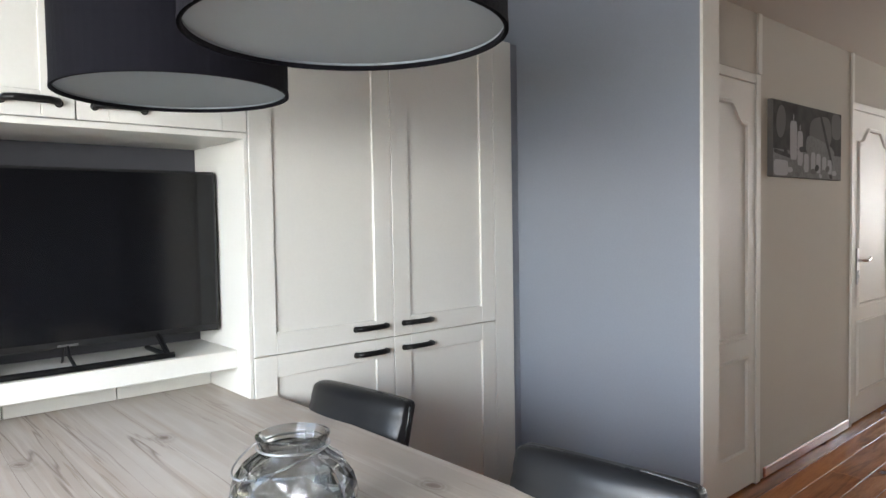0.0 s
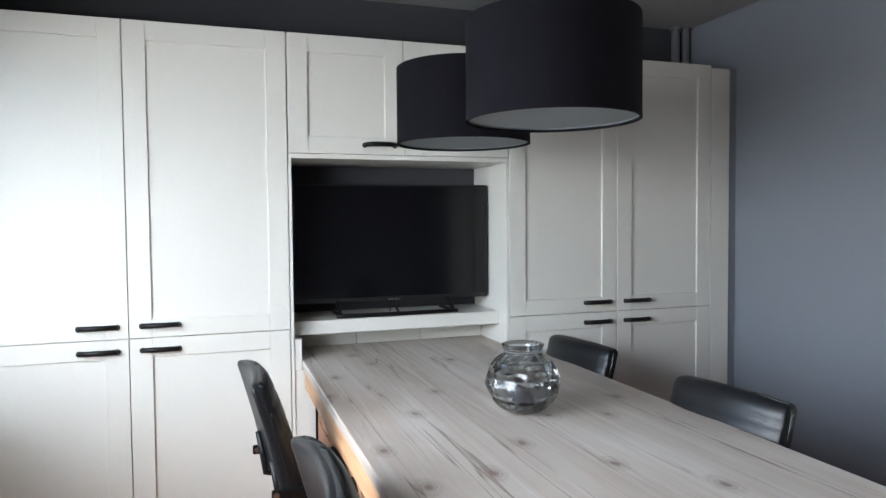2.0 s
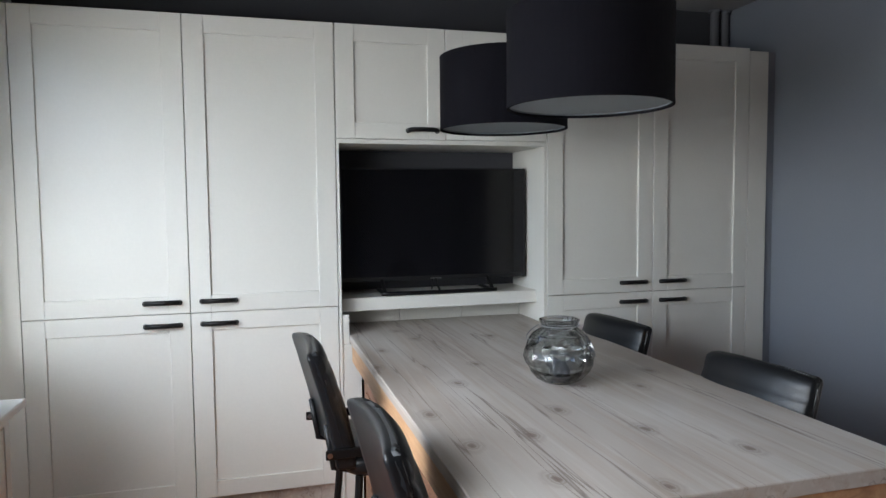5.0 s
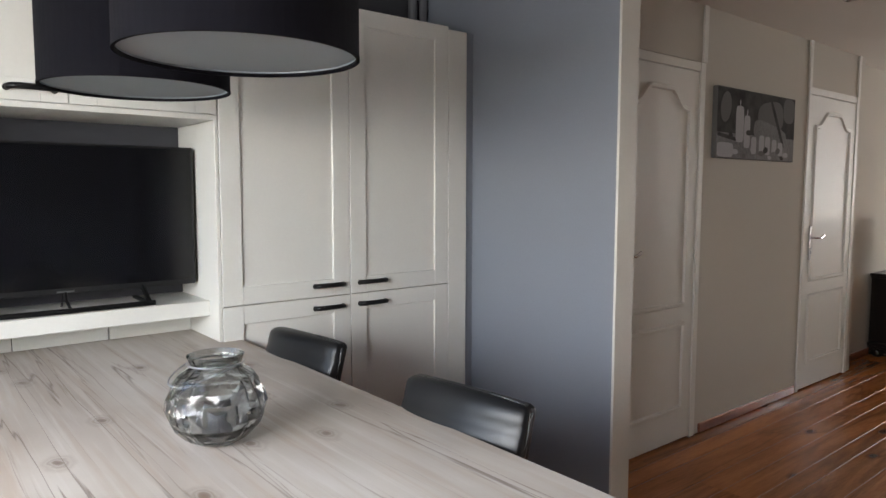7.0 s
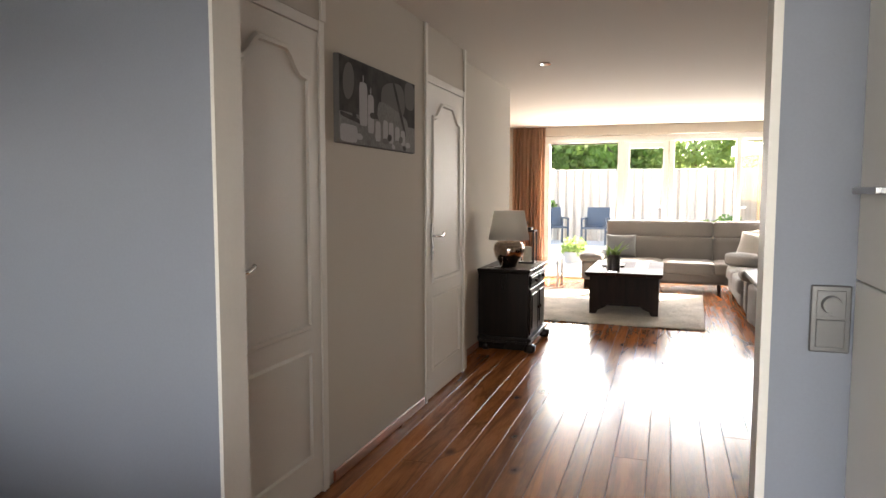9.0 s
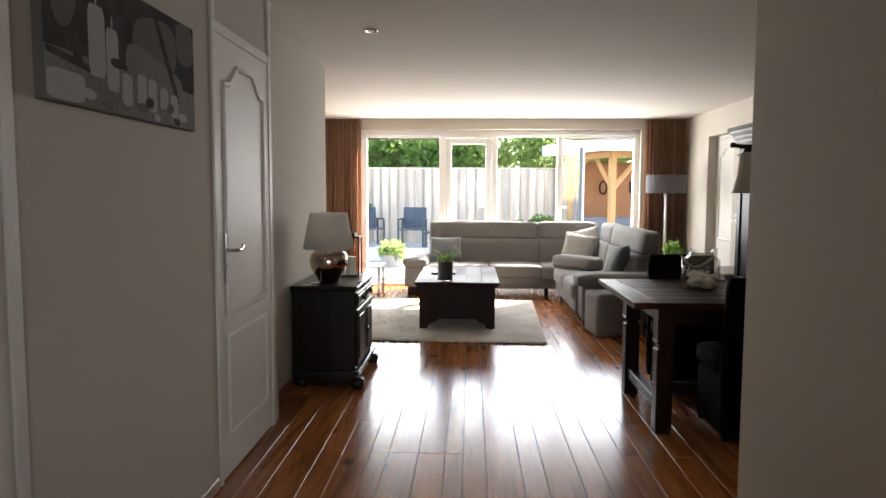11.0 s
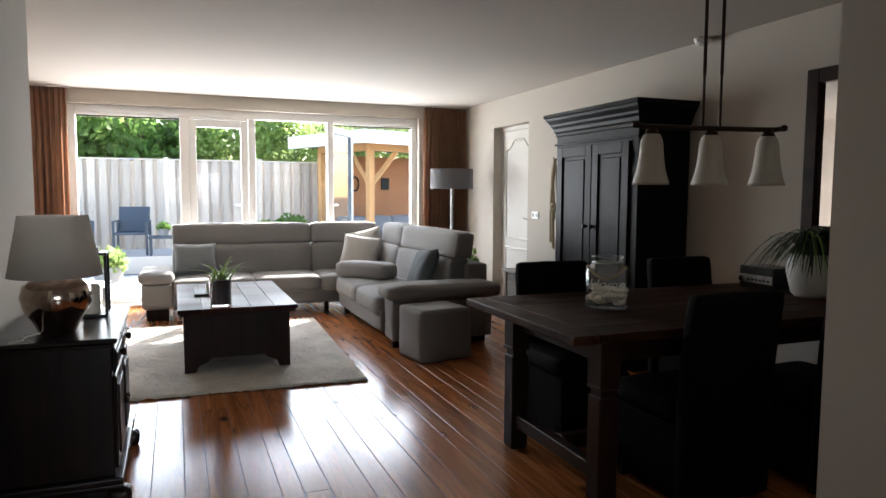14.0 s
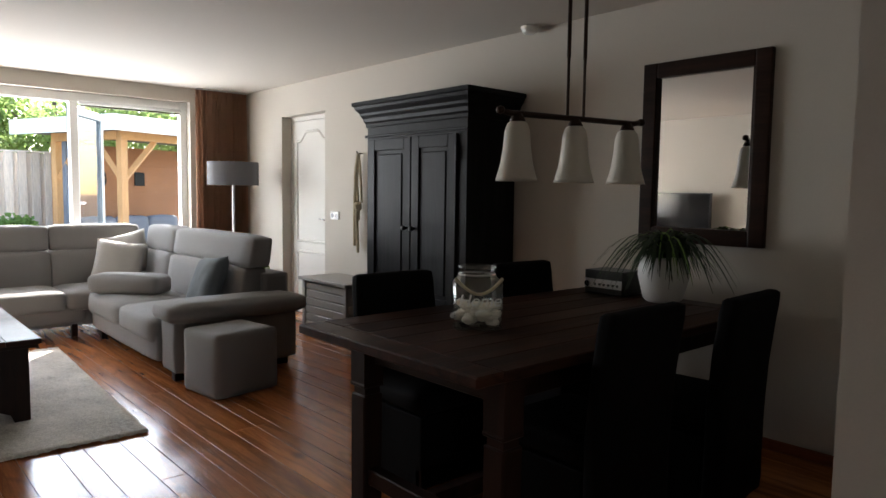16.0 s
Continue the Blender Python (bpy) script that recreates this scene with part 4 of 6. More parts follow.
# pendants
def pendant(c, z0, z1, r, label):
    p = thing("pendant_lamp", label, "lamp", (c[0], c[1], z0), group="dark drum pendants over the table")
    h = z1 - z0
    part("shade", lathe([(r, 0.0), (r, h), (r - 0.003, h), (r - 0.003, 0.0)], 72, close=True), "navy_shade", p, "dark navy fabric drum shade", smooth=False)
    part("lining", lathe([(r - 0.0035, 0.004), (r - 0.0035, h - 0.004), (r - 0.0045, h - 0.004), (r - 0.0045, 0.004)], 72, close=True), "shade_lining", p, "pale grey inner lining", smooth=False)
    part("hem", lathe([(r + 0.001, 0.0), (r + 0.001, 0.008), (r - 0.006, 0.008), (r - 0.006, 0.0)], 72, close=True), "navy_shade", p)
    for k in range(3):
        a = k * 2.094 + 0.4
        part("spoke", rod((0, 0, h - 0.03), ((r - 0.005) * math.cos(a), (r - 0.005) * math.sin(a), h - 0.03), 0.003, seg=6), "steel", p)
    part("diffuser", lathe([(0.0, 0.012), (r - 0.006, 0.012), (r - 0.006, 0.015), (0.0, 0.015)], 48), "shade_lining", p, "pale diffuser disc")
    return p


pendant((0.997, 0.962), 1.718, 1.998, 0.243, "dark navy drum pendant lamp over the table")
pendant((0.976, 1.627), 1.725, 2.004, 0.247, "dark navy drum pendant lamp near the television")
rig = thing("lamp_bracket", "steel ceiling bracket with crossing arms for the pendants", "bracket", (1.31, 1.0, KCEIL - 0.03))


def rig_part(name, bm):
    bmesh.ops.translate(bm, vec=-rig.location, verts=bm.verts[:])
    part(name, bm, "steel", rig, smooth=True)


rig_part("ceiling_plate", lathe([(0.0, KCEIL - 0.03), (0.055, KCEIL - 0.028), (0.06, KCEIL - 0.02), (0.06, KCEIL - 0.001), (0.0, KCEIL - 0.001)], 28, (1.31, 1.0)))
rig_part("arm", tube([(1.31, 1.0, KCEIL - 0.02), (0.87, 0.955, 2.075), (0.815, 0.95, 2.012)], 0.0045, 8))
rig_part("arm", tube([(1.31, 1.0, KCEIL - 0.02), (1.15, 1.31, 2.27), (0.976, 1.627, 1.975)], 0.0045, 8))
rig_part("counter_arm", tube([(0.62, 0.80, 2.055), (0.86, 0.935, 2.022), (0.997, 0.962, 1.968)], 0.004, 8))
rig_part("counterweight", rod((0.60, 0.79, 2.058), (0.635, 0.81, 2.052), 0.012, seg=12))

# kitchen window, blind, sill and radiator cover
kwin = thing("window_2", "white framed kitchen window with a venetian blind", "window", (WEST - 0.12, 0.4, 0.87), kind="structure")
fx0, fx1 = WEST - 0.19, WEST - 0.12
wpart("window_frame", bars([(fx0, fx1, KW[0], KW[0] + 0.06, KW[2], KW[3]), (fx0, fx1, KW[1] - 0.06, KW[1], KW[2], KW[3]), (fx0, fx1, 0.36, 0.42, KW[2], KW[3]),
                            (fx0, fx1, KW[0] + 0.06, KW[1] - 0.06, KW[3] - 0.06, KW[3]), (fx0, fx1, KW[0] + 0.06, KW[1] - 0.06, KW[2], KW[2] + 0.06)], 0.004), "white_frame", kwin)
for a, b in ((KW[0] + 0.06, 0.36), (0.42, KW[1] - 0.06)):
    p = wpart("pane", one(fx0 + 0.03, fx0 + 0.036, a, b, KW[2] + 0.06, KW[3] - 0.06), "window_glass", kwin)
    p.visible_shadow = False
blind = thing("venetian_blind", "white venetian blind with tilted slats before the kitchen window", "blind", (WEST - 0.05, 0.4, 0.9))
wpart("head_rail", one(WEST - 0.08, WEST - 0.03, KW[0] + 0.02, KW[1] - 0.02, KW[3] - 0.05, KW[3] - 0.005, 0.003), "blind_white", blind)
slat = to_mesh("slat", one(-0.024, 0.024, KW[0] + 0.025, KW[1] - 0.025, -0.0012, 0.0012), "blind_white")
zz = KW[2] + 0.05
while zz < KW[3] - 0.07:
    ob = new("slat", slat)
    ob.parent = blind
    ob.matrix_basis = blind.matrix_basis.inverted() @ Matrix.Translation((WEST - 0.055, 0, zz)) @ pose(0, 0, 0, 0, 28, 0)
    zz += 0.043
wpart("bottom_rail", one(WEST - 0.075, WEST - 0.035, KW[0] + 0.025, KW[1] - 0.025, KW[2] + 0.008, KW[2] + 0.026, 0.003), "blind_white", blind)
wpart("wand", rod((WEST - 0.025, KW[1] - 0.12, 1.72), (WEST - 0.025, KW[1] - 0.12, KW[3] - 0.05), 0.004, seg=6), "white_plastic", blind)
wpart("wand_tip", rod((WEST - 0.025, KW[1] - 0.12, 1.68), (WEST - 0.025, KW[1] - 0.12, 1.72), 0.007, seg=8), "black_plastic", blind)
cover = thing("radiator_cover", "white slotted radiator cover with a sill on top", "radiator cover", (-0.87, 0.4, 0.0))
wpart("sill_board", one(WEST + 0.001, -0.715, -1.0, 1.62, 0.782, 0.808, 0.004), "white_lacquer", cover)
bm = bmesh.new()
box(bm, WEST + 0.001, -0.76, -0.95, 1.585, 0.002, 0.08)
box(bm, WEST + 0.001, -0.76, -0.95, 1.585, 0.74, 0.781)
box(bm, WEST + 0.001, -0.76, 1.545, 1.585, 0.08, 0.74)
box(bm, WEST + 0.001, -0.76, -0.95, -0.91, 0.08, 0.74)
box(bm, WEST + 0.10, -0.785, -0.91, 1.545, 0.08, 0.74)
wpart("casing", bm, "white_lacquer", cover)
for i in range(12):
    y = -0.80 + i * 0.2
    wpart("slat", one(-0.786, -0.764, y, y + 0.15, 0.10, 0.73, 0.003), "white_lacquer", cover)

pl = thing("planter", "oblong white hammered stone planter with bushy green plant", "plant", (-0.848, 1.235, 0.809))
bm = bmesh.new()
ring = []
for z, hx, hy in ((0.0, 0.095, 0.195), (0.235, 0.112, 0.215), (0.235, 0.10, 0.203), (0.205, 0.098, 0.20)):
    c = 0.028
    pts = [(-hx, -hy + c), (-hx, hy - c), (-hx + c, hy), (hx - c, hy), (hx, hy - c), (hx, -hy + c), (hx - c, -hy), (-hx + c, -hy)]
    ring.append([bm.verts.new((x, y, z)) for x, y in pts])
for p, q in zip(ring, ring[1:]):
    for i in range(8):
        bm.faces.new((p[i], q[i], q[(i + 1) % 8], p[(i + 1) % 8]))
bm.faces.new(ring[0]), bm.faces.new(ring[-1][::-1])
bmesh.ops.recalc_face_normals(bm, faces=bm.faces)
part("pot", bm, "stone_white", pl, "rough white stone pot")


def leaf_cloud(centres, count, size, rng, squash=0.75, lean=0.5, ratio=0.45):
    """Many small leaves strewn over and inside lumps given as (x, y, z, r)."""
    verts, faces = [], []
    for _ in range(count):
        cx, cy, cz, r = centres[rng.integers(len(centres))]
        d = rng.normal(size=3)
        d /= np.linalg.norm(d)
        p = np.array((cx, cy, cz)) + d * r * (0.55 + 0.5 * rng.random()) * np.array((1, 1, squash))
        a = d * lean + rng.normal(size=3) * 0.6
        a /= np.linalg.norm(a)
        b = np.cross(a, rng.normal(size=3))
        b /= np.linalg.norm(b)
        s = size * (0.6 + 0.8 * rng.random())
        k = len(verts)
        n = np.cross(a, b)
        verts += [tuple(p), tuple(p + a * s * 0.5 + b * s * ratio + n * s * 0.1), tuple(p + a * s), tuple(p + a * s * 0.5 - b * s * ratio + n * s * 0.1)]
        faces.append((k, k + 1, k + 2, k + 3))
    me = bpy.data.meshes.new("leaves")
    me.from_pydata(verts, [], faces)
    return me


def leaves(name, parent, centres, count, size, seed, material, squash=0.75, ratio=0.45, label=""):
    me = leaf_cloud(centres, count, size, np.random.default_rng(seed), squash, 0.5, ratio)
    me.materials.append(MATS[material])
    ob = new(name, me)
    ob.parent = parent
    return tagged(ob, label) if label else ob


leaves("foliage", pl, [(0.0, -0.14, 0.25, 0.085), (0.02, -0.04, 0.265, 0.10), (-0.02, 0.06, 0.27, 0.10), (0.01, 0.15, 0.255, 0.09)], 4200, 0.03, 3, "leaf_box", 0.85, 0.10, "fine green needle leaves")

# switch and tall cupboard at the doorway
sw = thing("light_switch", "grey double light switch with a round dimmer knob", "switch", (2.999, -0.18, 1.115))
part("plate", one(-0.010, 0.0, -0.042, 0.042, -0.078, 0.078, 0.003), "grey_plastic", sw)
part("dimmer_plate", one(-0.0125, -0.0095, -0.030, 0.030, 0.004, 0.066, 0.001), "grey_plastic", sw)
part("rocker", one(-0.0145, -0.0095, -0.030, 0.030, -0.066, -0.001, 0.002), "grey_plastic", sw)
part("knob", rod((-0.012, 0, 0.034), (-0.026, 0, 0.034), 0.0215, 0.019, 28), "grey_plastic", sw)
fr = thing("tall_cupboard", "tall white built-in kitchen cupboard with steel bar handle", "cabinet", (2.69, -0.60, 0))
wpart("body", one(2.39, 2.995, -0.90, -0.25, 0.0, 2.2), "white_lacquer", fr)
d = wpart("door", one(2.392, 2.993, -0.248, -0.228, 1.21, 2.198, 0.002), "white_lacquer", fr)
part("handle", bars([(2.72, 2.89, -0.200, -0.188, 1.402, 1.416), (2.85, 2.864, -0.228, -0.188, 1.402, 1.416), (2.745, 2.759, -0.228, -0.188, 1.402, 1.416)], 0.002), "steel", d)
wpart("lower_door", one(2.392, 2.993, -0.248, -0.228, 0.12, 1.206, 0.002), "white_lacquer", fr)

# ---- hall ----
pic = thing("canvas_print", "grey canvas print of white candles and pebbles", "picture", (4.648, NORTH - 0.001, 1.64))
part("canvas", one(-0.50, 0.50, -0.030, 0.0, 0.0, 0.415, 0.003), "canvas_grey", pic)
part("background", one(-0.495, 0.495, -0.0315, -0.0295, 0.15, 0.41), "print_dark", pic, "dark blurred upper part of the print")
part("foreground", one(-0.495, 0.495, -0.0315, -0.0295, 0.004, 0.149), "print_mid", pic, "pale pebbles in the lower part of the print")


def printed(name, px, pz, w, h, material, layer, turn=0.0, power=2.0):
    """A flat shape of the print, round (power 2) to nearly square (power 6), lying on the canvas."""
    bm = bmesh.new()
    pts = []
    for i in range(28):
        a = 2 * math.pi * i / 28
        k = (abs(math.cos(a)) ** power + abs(math.sin(a)) ** power) ** (-1 / power)
        u, v = w / 2 * k * math.cos(a), h / 2 * k * math.sin(a)
        c, sn = math.cos(radians(turn)), math.sin(radians(turn))
        pts.append((max(-0.492, min(0.492, px + u * c - v * sn)), -0.0316 - 0.00012 * layer, max(0.006, min(0.408, pz + u * sn + v * c))))
    f = bm.faces.new([bm.verts.new(p) for p in pts])
    r = bmesh.ops.extrude_face_region(bm, geom=[f])
    bmesh.ops.translate(bm, vec=(0, -0.0004, 0), verts=[v for v in r["geom"] if isinstance(v, bmesh.types.BMVert)])
    bmesh.ops.recalc_face_normals(bm, faces=bm.faces)
    part(name, bm, material, pic)


printed("blurred_shape", 0.16, 0.27, 0.34, 0.20, "canvas_grey", 1, 8, 3)
printed("blurred_shape", -0.40, 0.30, 0.12, 0.18, "canvas_grey", 1, -12)
printed("blurred_shape", 0.41, 0.33, 0.16, 0.16, "canvas_grey", 1, 0, 3)
printed("cloth_shape", 0.16, 0.165, 0.44, 0.13, "print_mid", 2, -9, 4)
printed("cloth_shape", -0.40, 0.05, 0.19, 0.085, "print_white", 3, 0, 5)
printed("branch_shape", 0.25, 0.235, 0.032, 0.34, "print_dark", 4, 33, 4)
printed("branch_shape", -0.36, 0.125, 0.30, 0.022, "print_dark", 4, -6, 4)
for px, w, z0, z1 in ((-0.235, 0.095, 0.10, 0.315), (-0.145, 0.075, 0.07, 0.265)):
    printed("candle_shape", px, (z0 + z1) / 2, w, z1 - z0, "print_white", 6, 0, 7)
    printed("wick_shape", px, z1 + 0.018, 0.010, 0.04, "print_white", 6)
for k, (px, h) in enumerate(((-0.055, 0.105), (0.045, 0.12), (0.125, 0.115), (0.215, 0.10), (0.30, 0.085))):
    printed("candle_shape", px, 0.035 + h / 2, 0.066, h, "print_white", 7 + k % 2, 0, 5)
for k in range(15):
    px, pz = -0.34 + k * 0.055, 0.02 + 0.022 * ((k * 7) % 3) + (0.12 if k in (0, 4, 6) else 0.0)
    printed("pebble_shape", px, pz, 0.05 + 0.014 * ((k * 5) % 3), 0.026 + 0.006 * (k % 3), ("print_dark", "print_white", "print_mid", "canvas_grey")[k % 4], 9 + k % 3, 10 * (k % 3) - 10)
for sx, sy in ((7.0, 1.19), (4.49, 1.10)):
    s = thing("ceiling_spot", "small round recessed ceiling spotlight", "spotlight", (sx, sy, CEIL - 0.012), group="recessed ceiling spots")
    part("rim", lathe([(0.026, 0.004), (0.042, 0.0), (0.045, 0.004), (0.045, 0.0115), (0.026, 0.0115)], 28, close=True), "chrome", s)
    part("lens", lathe([(0.0, 0.008), (0.0255, 0.008), (0.0255, 0.0115), (0.0, 0.0115)], 20), "white_plastic", s)

# dark sideboard with turned feet
sb = thing("sideboard", "dark antique wooden sideboard with drawers and doors", "sideboard", (7.43, 1.49, 0))
X0, X1, YF, YB = 7.05, 7.82, 1.325, 1.775
wpart("top", bars([(X0 - 0.05, X1 + 0.05, YF - 0.03, YB, 0.715, 0.738), (X0 - 0.03, X1 + 0.03, YF - 0.015, YB, 0.695, 0.714)], 0.006), "ebony_wood", sb)
wpart("body", one(X0, X1, YF, YB, 0.13, 0.694, 0.003), "ebony_wood", sb)
wpart("base_moulding", bars([(X0 - 0.02, X1 + 0.02, YF - 0.02, YB, 0.075, 0.10), (X0 - 0.035, X1 + 0.035, YF - 0.035, YB, 0.10, 0.13)], 0.008), "ebony_wood", sb)
for k in range(2):
    a = X0 + 0.03 + k * 0.36
    dr = wpart("drawer", bars([(a, a + 0.345, YF - 0.016, YF, 0.575, 0.68), (a + 0.02, a + 0.325, YF - 0.022, YF - 0.015, 0.595, 0.66)], 0.005), "ebony_wood", sb)
    part("knob", lathe([(0.0, 0.0), (0.016, 0.004), (0.02, 0.014), (0.012, 0.022), (0.008, 0.03), (0.0, 0.03)], 14), "bronze_metal", dr).matrix_basis = Matrix.Translation((a + 0.17, YF - 0.05, 0.628)) @ pose(0, 0, 0, -90, 0, 0)
    dd = wpart("door", bars([(a, a + 0.345, YF - 0.016, YF, 0.15, 0.56), (a + 0.05, a + 0.295, YF - 0.024, YF - 0.015, 0.20, 0.51)], 0.006), "ebony_wood", sb)
    part("knob", lathe([(0.0, 0.0), (0.014, 0.004), (0.017, 0.014), (0.008, 0.022), (0.0, 0.03)], 14), "bronze_metal", dd).matrix_basis = Matrix.Translation((a + (0.32 if k == 0 else 0.025), YF - 0.045, 0.36)) @ pose(0, 0, 0, -90, 0, 0)
for fx in (X0 + 0.05, X1 - 0.05):
    for fy in (YB - 0.06,):
        wpart("foot", lathe([(0.0, 0.0), (0.030, 0.0), (0.042, 0.015), (0.042, 0.045), (0.032, 0.06), (0.04, 0.075), (0.0, 0.075)], 18, (fx, fy)), "ebony_wood", sb, smooth=True)
wpart("lower_plinth", one(X0 + 0.015, X1 - 0.015, YF + 0.03, YB, 0.014, 0.075, 0.004), "ebony_wood", sb)
for fx in (X0 + 0.02, X1 - 0.02):
    bm = cushion(fx - 0.045, fx + 0.045, YF - 0.06, YF + 0.03, 0.002, 0.074, 0.022, 0.004, cuts=4, wrinkle=0.006)
    wpart("scroll_foot", bm, "ebony_wood", sb, smooth=True)

lamp = thing("table_lamp", "table lamp with bronze mercury-glass ball base and white shade", "lamp", (7.24, 1.545, 0.739))
part("base", lathe([(0.0, 0.0), (0.07, 0.0), (0.078, 0.012), (0.09, 0.04), (0.128, 0.10), (0.142, 0.155), (0.13, 0.205), (0.09, 0.235), (0.07, 0.243), (0.078, 0.256), (0.06, 0.268), (0.0, 0.27)], 40), "bronze_mercury", lamp, "shiny bronze glass base", smooth=True)
part("stem", rod((0, 0, 0.268), (0, 0, 0.36), 0.012), "bronze_metal", lamp)
part("shade", lathe([(0.185, 0.245), (0.135, 0.505), (0.132, 0.505), (0.182, 0.245)], 48, close=True), "white_shade", lamp, "white tapered fabric shade", smooth=True)
part("cord", tube([(-0.05, 0.06, 0.004), (-0.12, 0.10, 0.006), (-0.2, 0.10, 0.006), (-0.22, 0.145, 0.006)], 0.003, 6), "white_plastic", lamp)
ln = thing("lantern", "small black metal lantern holding a white candle", "lantern", (7.62, 1.45, 0.739))
part("base", one(-0.075, 0.075, -0.075, 0.075, 0.0, 0.012, 0.002), "black_metal", ln)
for ax in (-1, 1):
    for ay in (-1, 1):
        part("post", one(ax * 0.072 - 0.006, ax * 0.072 + 0.006, ay * 0.072 - 0.006, ay * 0.072 + 0.006, 0.012, 0.30), "black_metal", ln)
part("roof", bars([(-0.08, 0.08, -0.08, 0.08, 0.30, 0.314), (-0.04, 0.04, -0.04, 0.04, 0.314, 0.34)], 0.003), "black_metal", ln)
part("ring", tube([(0.03 * math.cos(a), 0, 0.365 + 0.03 * math.sin(a)) for a in [i * math.pi / 8 for i in range(17)]], 0.003, 6), "black_metal", ln)
part("candle", lathe([(0.0, 0.012), (0.04, 0.012), (0.04, 0.15), (0.034, 0.155), (0.0, 0.152)], 20), "candle_wax", ln)

# ---- living room: sofa ----
sofa = thing("corner_sofa", "large grey-taupe fabric corner sofa with headrests", "sofa", (11.2, -0.3, 0))
CL = "sofa_cloth"
SF, SB = 11.46, 12.36
wpart("base", bars([(SF + 0.03, SB, -1.62, 1.10, 0.10, 0.25), (9.62, SF + 0.03, -1.62, -0.68, 0.10, 0.25)], 0.02), CL, sofa)
wpart("seat_front", cushion(SF, SF + 0.12, -0.60, 1.10, 0.12, 0.30, 0.03, 0.004), CL, sofa, smooth=True)
wpart("seat_front", cushion(9.68, SF - 0.12, -0.70, -0.62, 0.10, 0.30, 0.03, 0.004), CL, sofa, smooth=True)
for a, b in ((0.26, 1.10), (-0.45, 0.255)):
    wpart("seat_cushion", cushion(SF - 0.03, 12.05, a, b, 0.24, 0.425, 0.045, 0.010), CL, sofa, smooth=True)
wpart("corner_cushion", cushion(SF - 0.04, 12.05, -1.25, -0.455, 0.24, 0.425, 0.045, 0.010), CL, sofa, smooth=True)
for a, b in ((9.70, 10.50), (10.505, 11.41)):
    wpart("seat_cushion", cushion(a, b, -1.25, -0.60, 0.22, 0.425, 0.06, 0.016), CL, sofa, smooth=True)


def back_row(bm_list, flip):
    for bm in bm_list:
        for v in bm.verts:
            k = (v.co.z - 0.42)
            if flip:
                v.co.y -= 0.16 * k
            else:
                v.co.x += 0.16 * k
    return bm_list


for a, b in ((-0.455, 1.09), (-1.29, -0.46)):
    lo, hi = back_row([cushion(12.0, 12.22, a, b, 0.36, 0.745, 0.04, 0.010, wrinkle=0.003), cushion(12.02, 12.20, a, b, 0.735, 0.985, 0.042, 0.006, wrinkle=0.003)], False)
    wpart("back_cushion", lo, CL, sofa, smooth=True)
    wpart("headrest", hi, CL, sofa, smooth=True)
for a, b in ((9.66, 11.22), (11.225, 11.99)):
    lo, hi = back_row([cushion(a, b, -1.44, -1.22, 0.36, 0.745, 0.04, 0.010, wrinkle=0.003), cushion(a - (0.05 if a < 10 else 0), b, -1.44, -1.24, 0.735, 0.985, 0.045, 0.006, wrinkle=0.003)], True)
    wpart("back_cushion", lo, CL, sofa, smooth=True)
    wpart("headrest", hi, CL, sofa, smooth=True)
wpart("back_shell", bars([(12.2, SB, -1.62, 1.10, 0.10, 0.70), (9.60, 12.2, -1.64, -1.42, 0.10, 0.70)], 0.03), CL, sofa)
wpart("armrest_side", cushion(9.40, 9.68, -1.60, -0.66, 0.06, 0.44, 0.03, 0.006), CL, sofa, smooth=True)
wpart("armrest_pad", cushion(9.33, 9.70, -1.66, -0.60, 0.42, 0.555, 0.055, 0.012), CL, sofa, smooth=True)
wpart("armrest_side", cushion(SF - 0.02, 12.2, 1.10, 1.40, 0.12, 0.40, 0.035, 0.01), CL, sofa, smooth=True)
wpart("armrest_pad", cushion(SF - 0.06, 12.2, 1.085, 1.425, 0.39, 0.515, 0.055, 0.012), CL, sofa, smooth=True)
for fx, fy, w in ((SF + 0.08, 1.25, 0.11), (SF + 0.06, -0.52, 0.025), (9.5, -0.74, 0.06), (9.5, -1.5, 0.06), (12.2, 1.25, 0.06), (12.2, -1.5, 0.06), (SF - 0.2, -0.7, 0.025)):
    wpart("leg", one(fx - 0.03, fx + 0.03, fy - w, fy + w, 0.001, 0.12, 0.004), "dark_wood_up", sofa)
for nm, lab, mt, w, h, t, m in (
        ("pillow", "pale blue-grey scatter pillow on the sofa", "pillow_grey", 0.46, 0.36, 0.15, pose(11.90, 0.86, 0.60, 75, 0, -90 + 6)),
        ("pillow", "pale knitted scatter pillow in the sofa corner", "pillow_pale", 0.46, 0.44, 0.17, pose(11.75, -0.98, 0.63, 68, 8, -116)),
        ("pillow", "cream scatter pillow behind the knitted one", "pillow_pale", 0.44, 0.44, 0.14, pose(11.92, -1.10, 0.69, 76, -14, -118)),
        ("pillow", "dark grey scatter pillow leaning on the sofa back", "pillow_slate", 0.44, 0.42, 0.16, pose(9.98, -1.13, 0.62, 66, -6, -178))):
    solid(nm, pillow(w, h, t, m), mt, lab, "pillow", group="scatter pillows", smooth=True)
solid("bolster", cushion(10.70, 11.36, -0.94, -0.68, 0.432, 0.60, 0.05, 0.012, m=Matrix.Translation((10.99, -0.85, 0)) @ pose(0, 0, 0, 0, 0, 40) @ Matrix.Translation((-11.03, 0.81, 0))), CL, "loose padded armrest bolster lying on the sofa seat", "cushion", smooth=True)
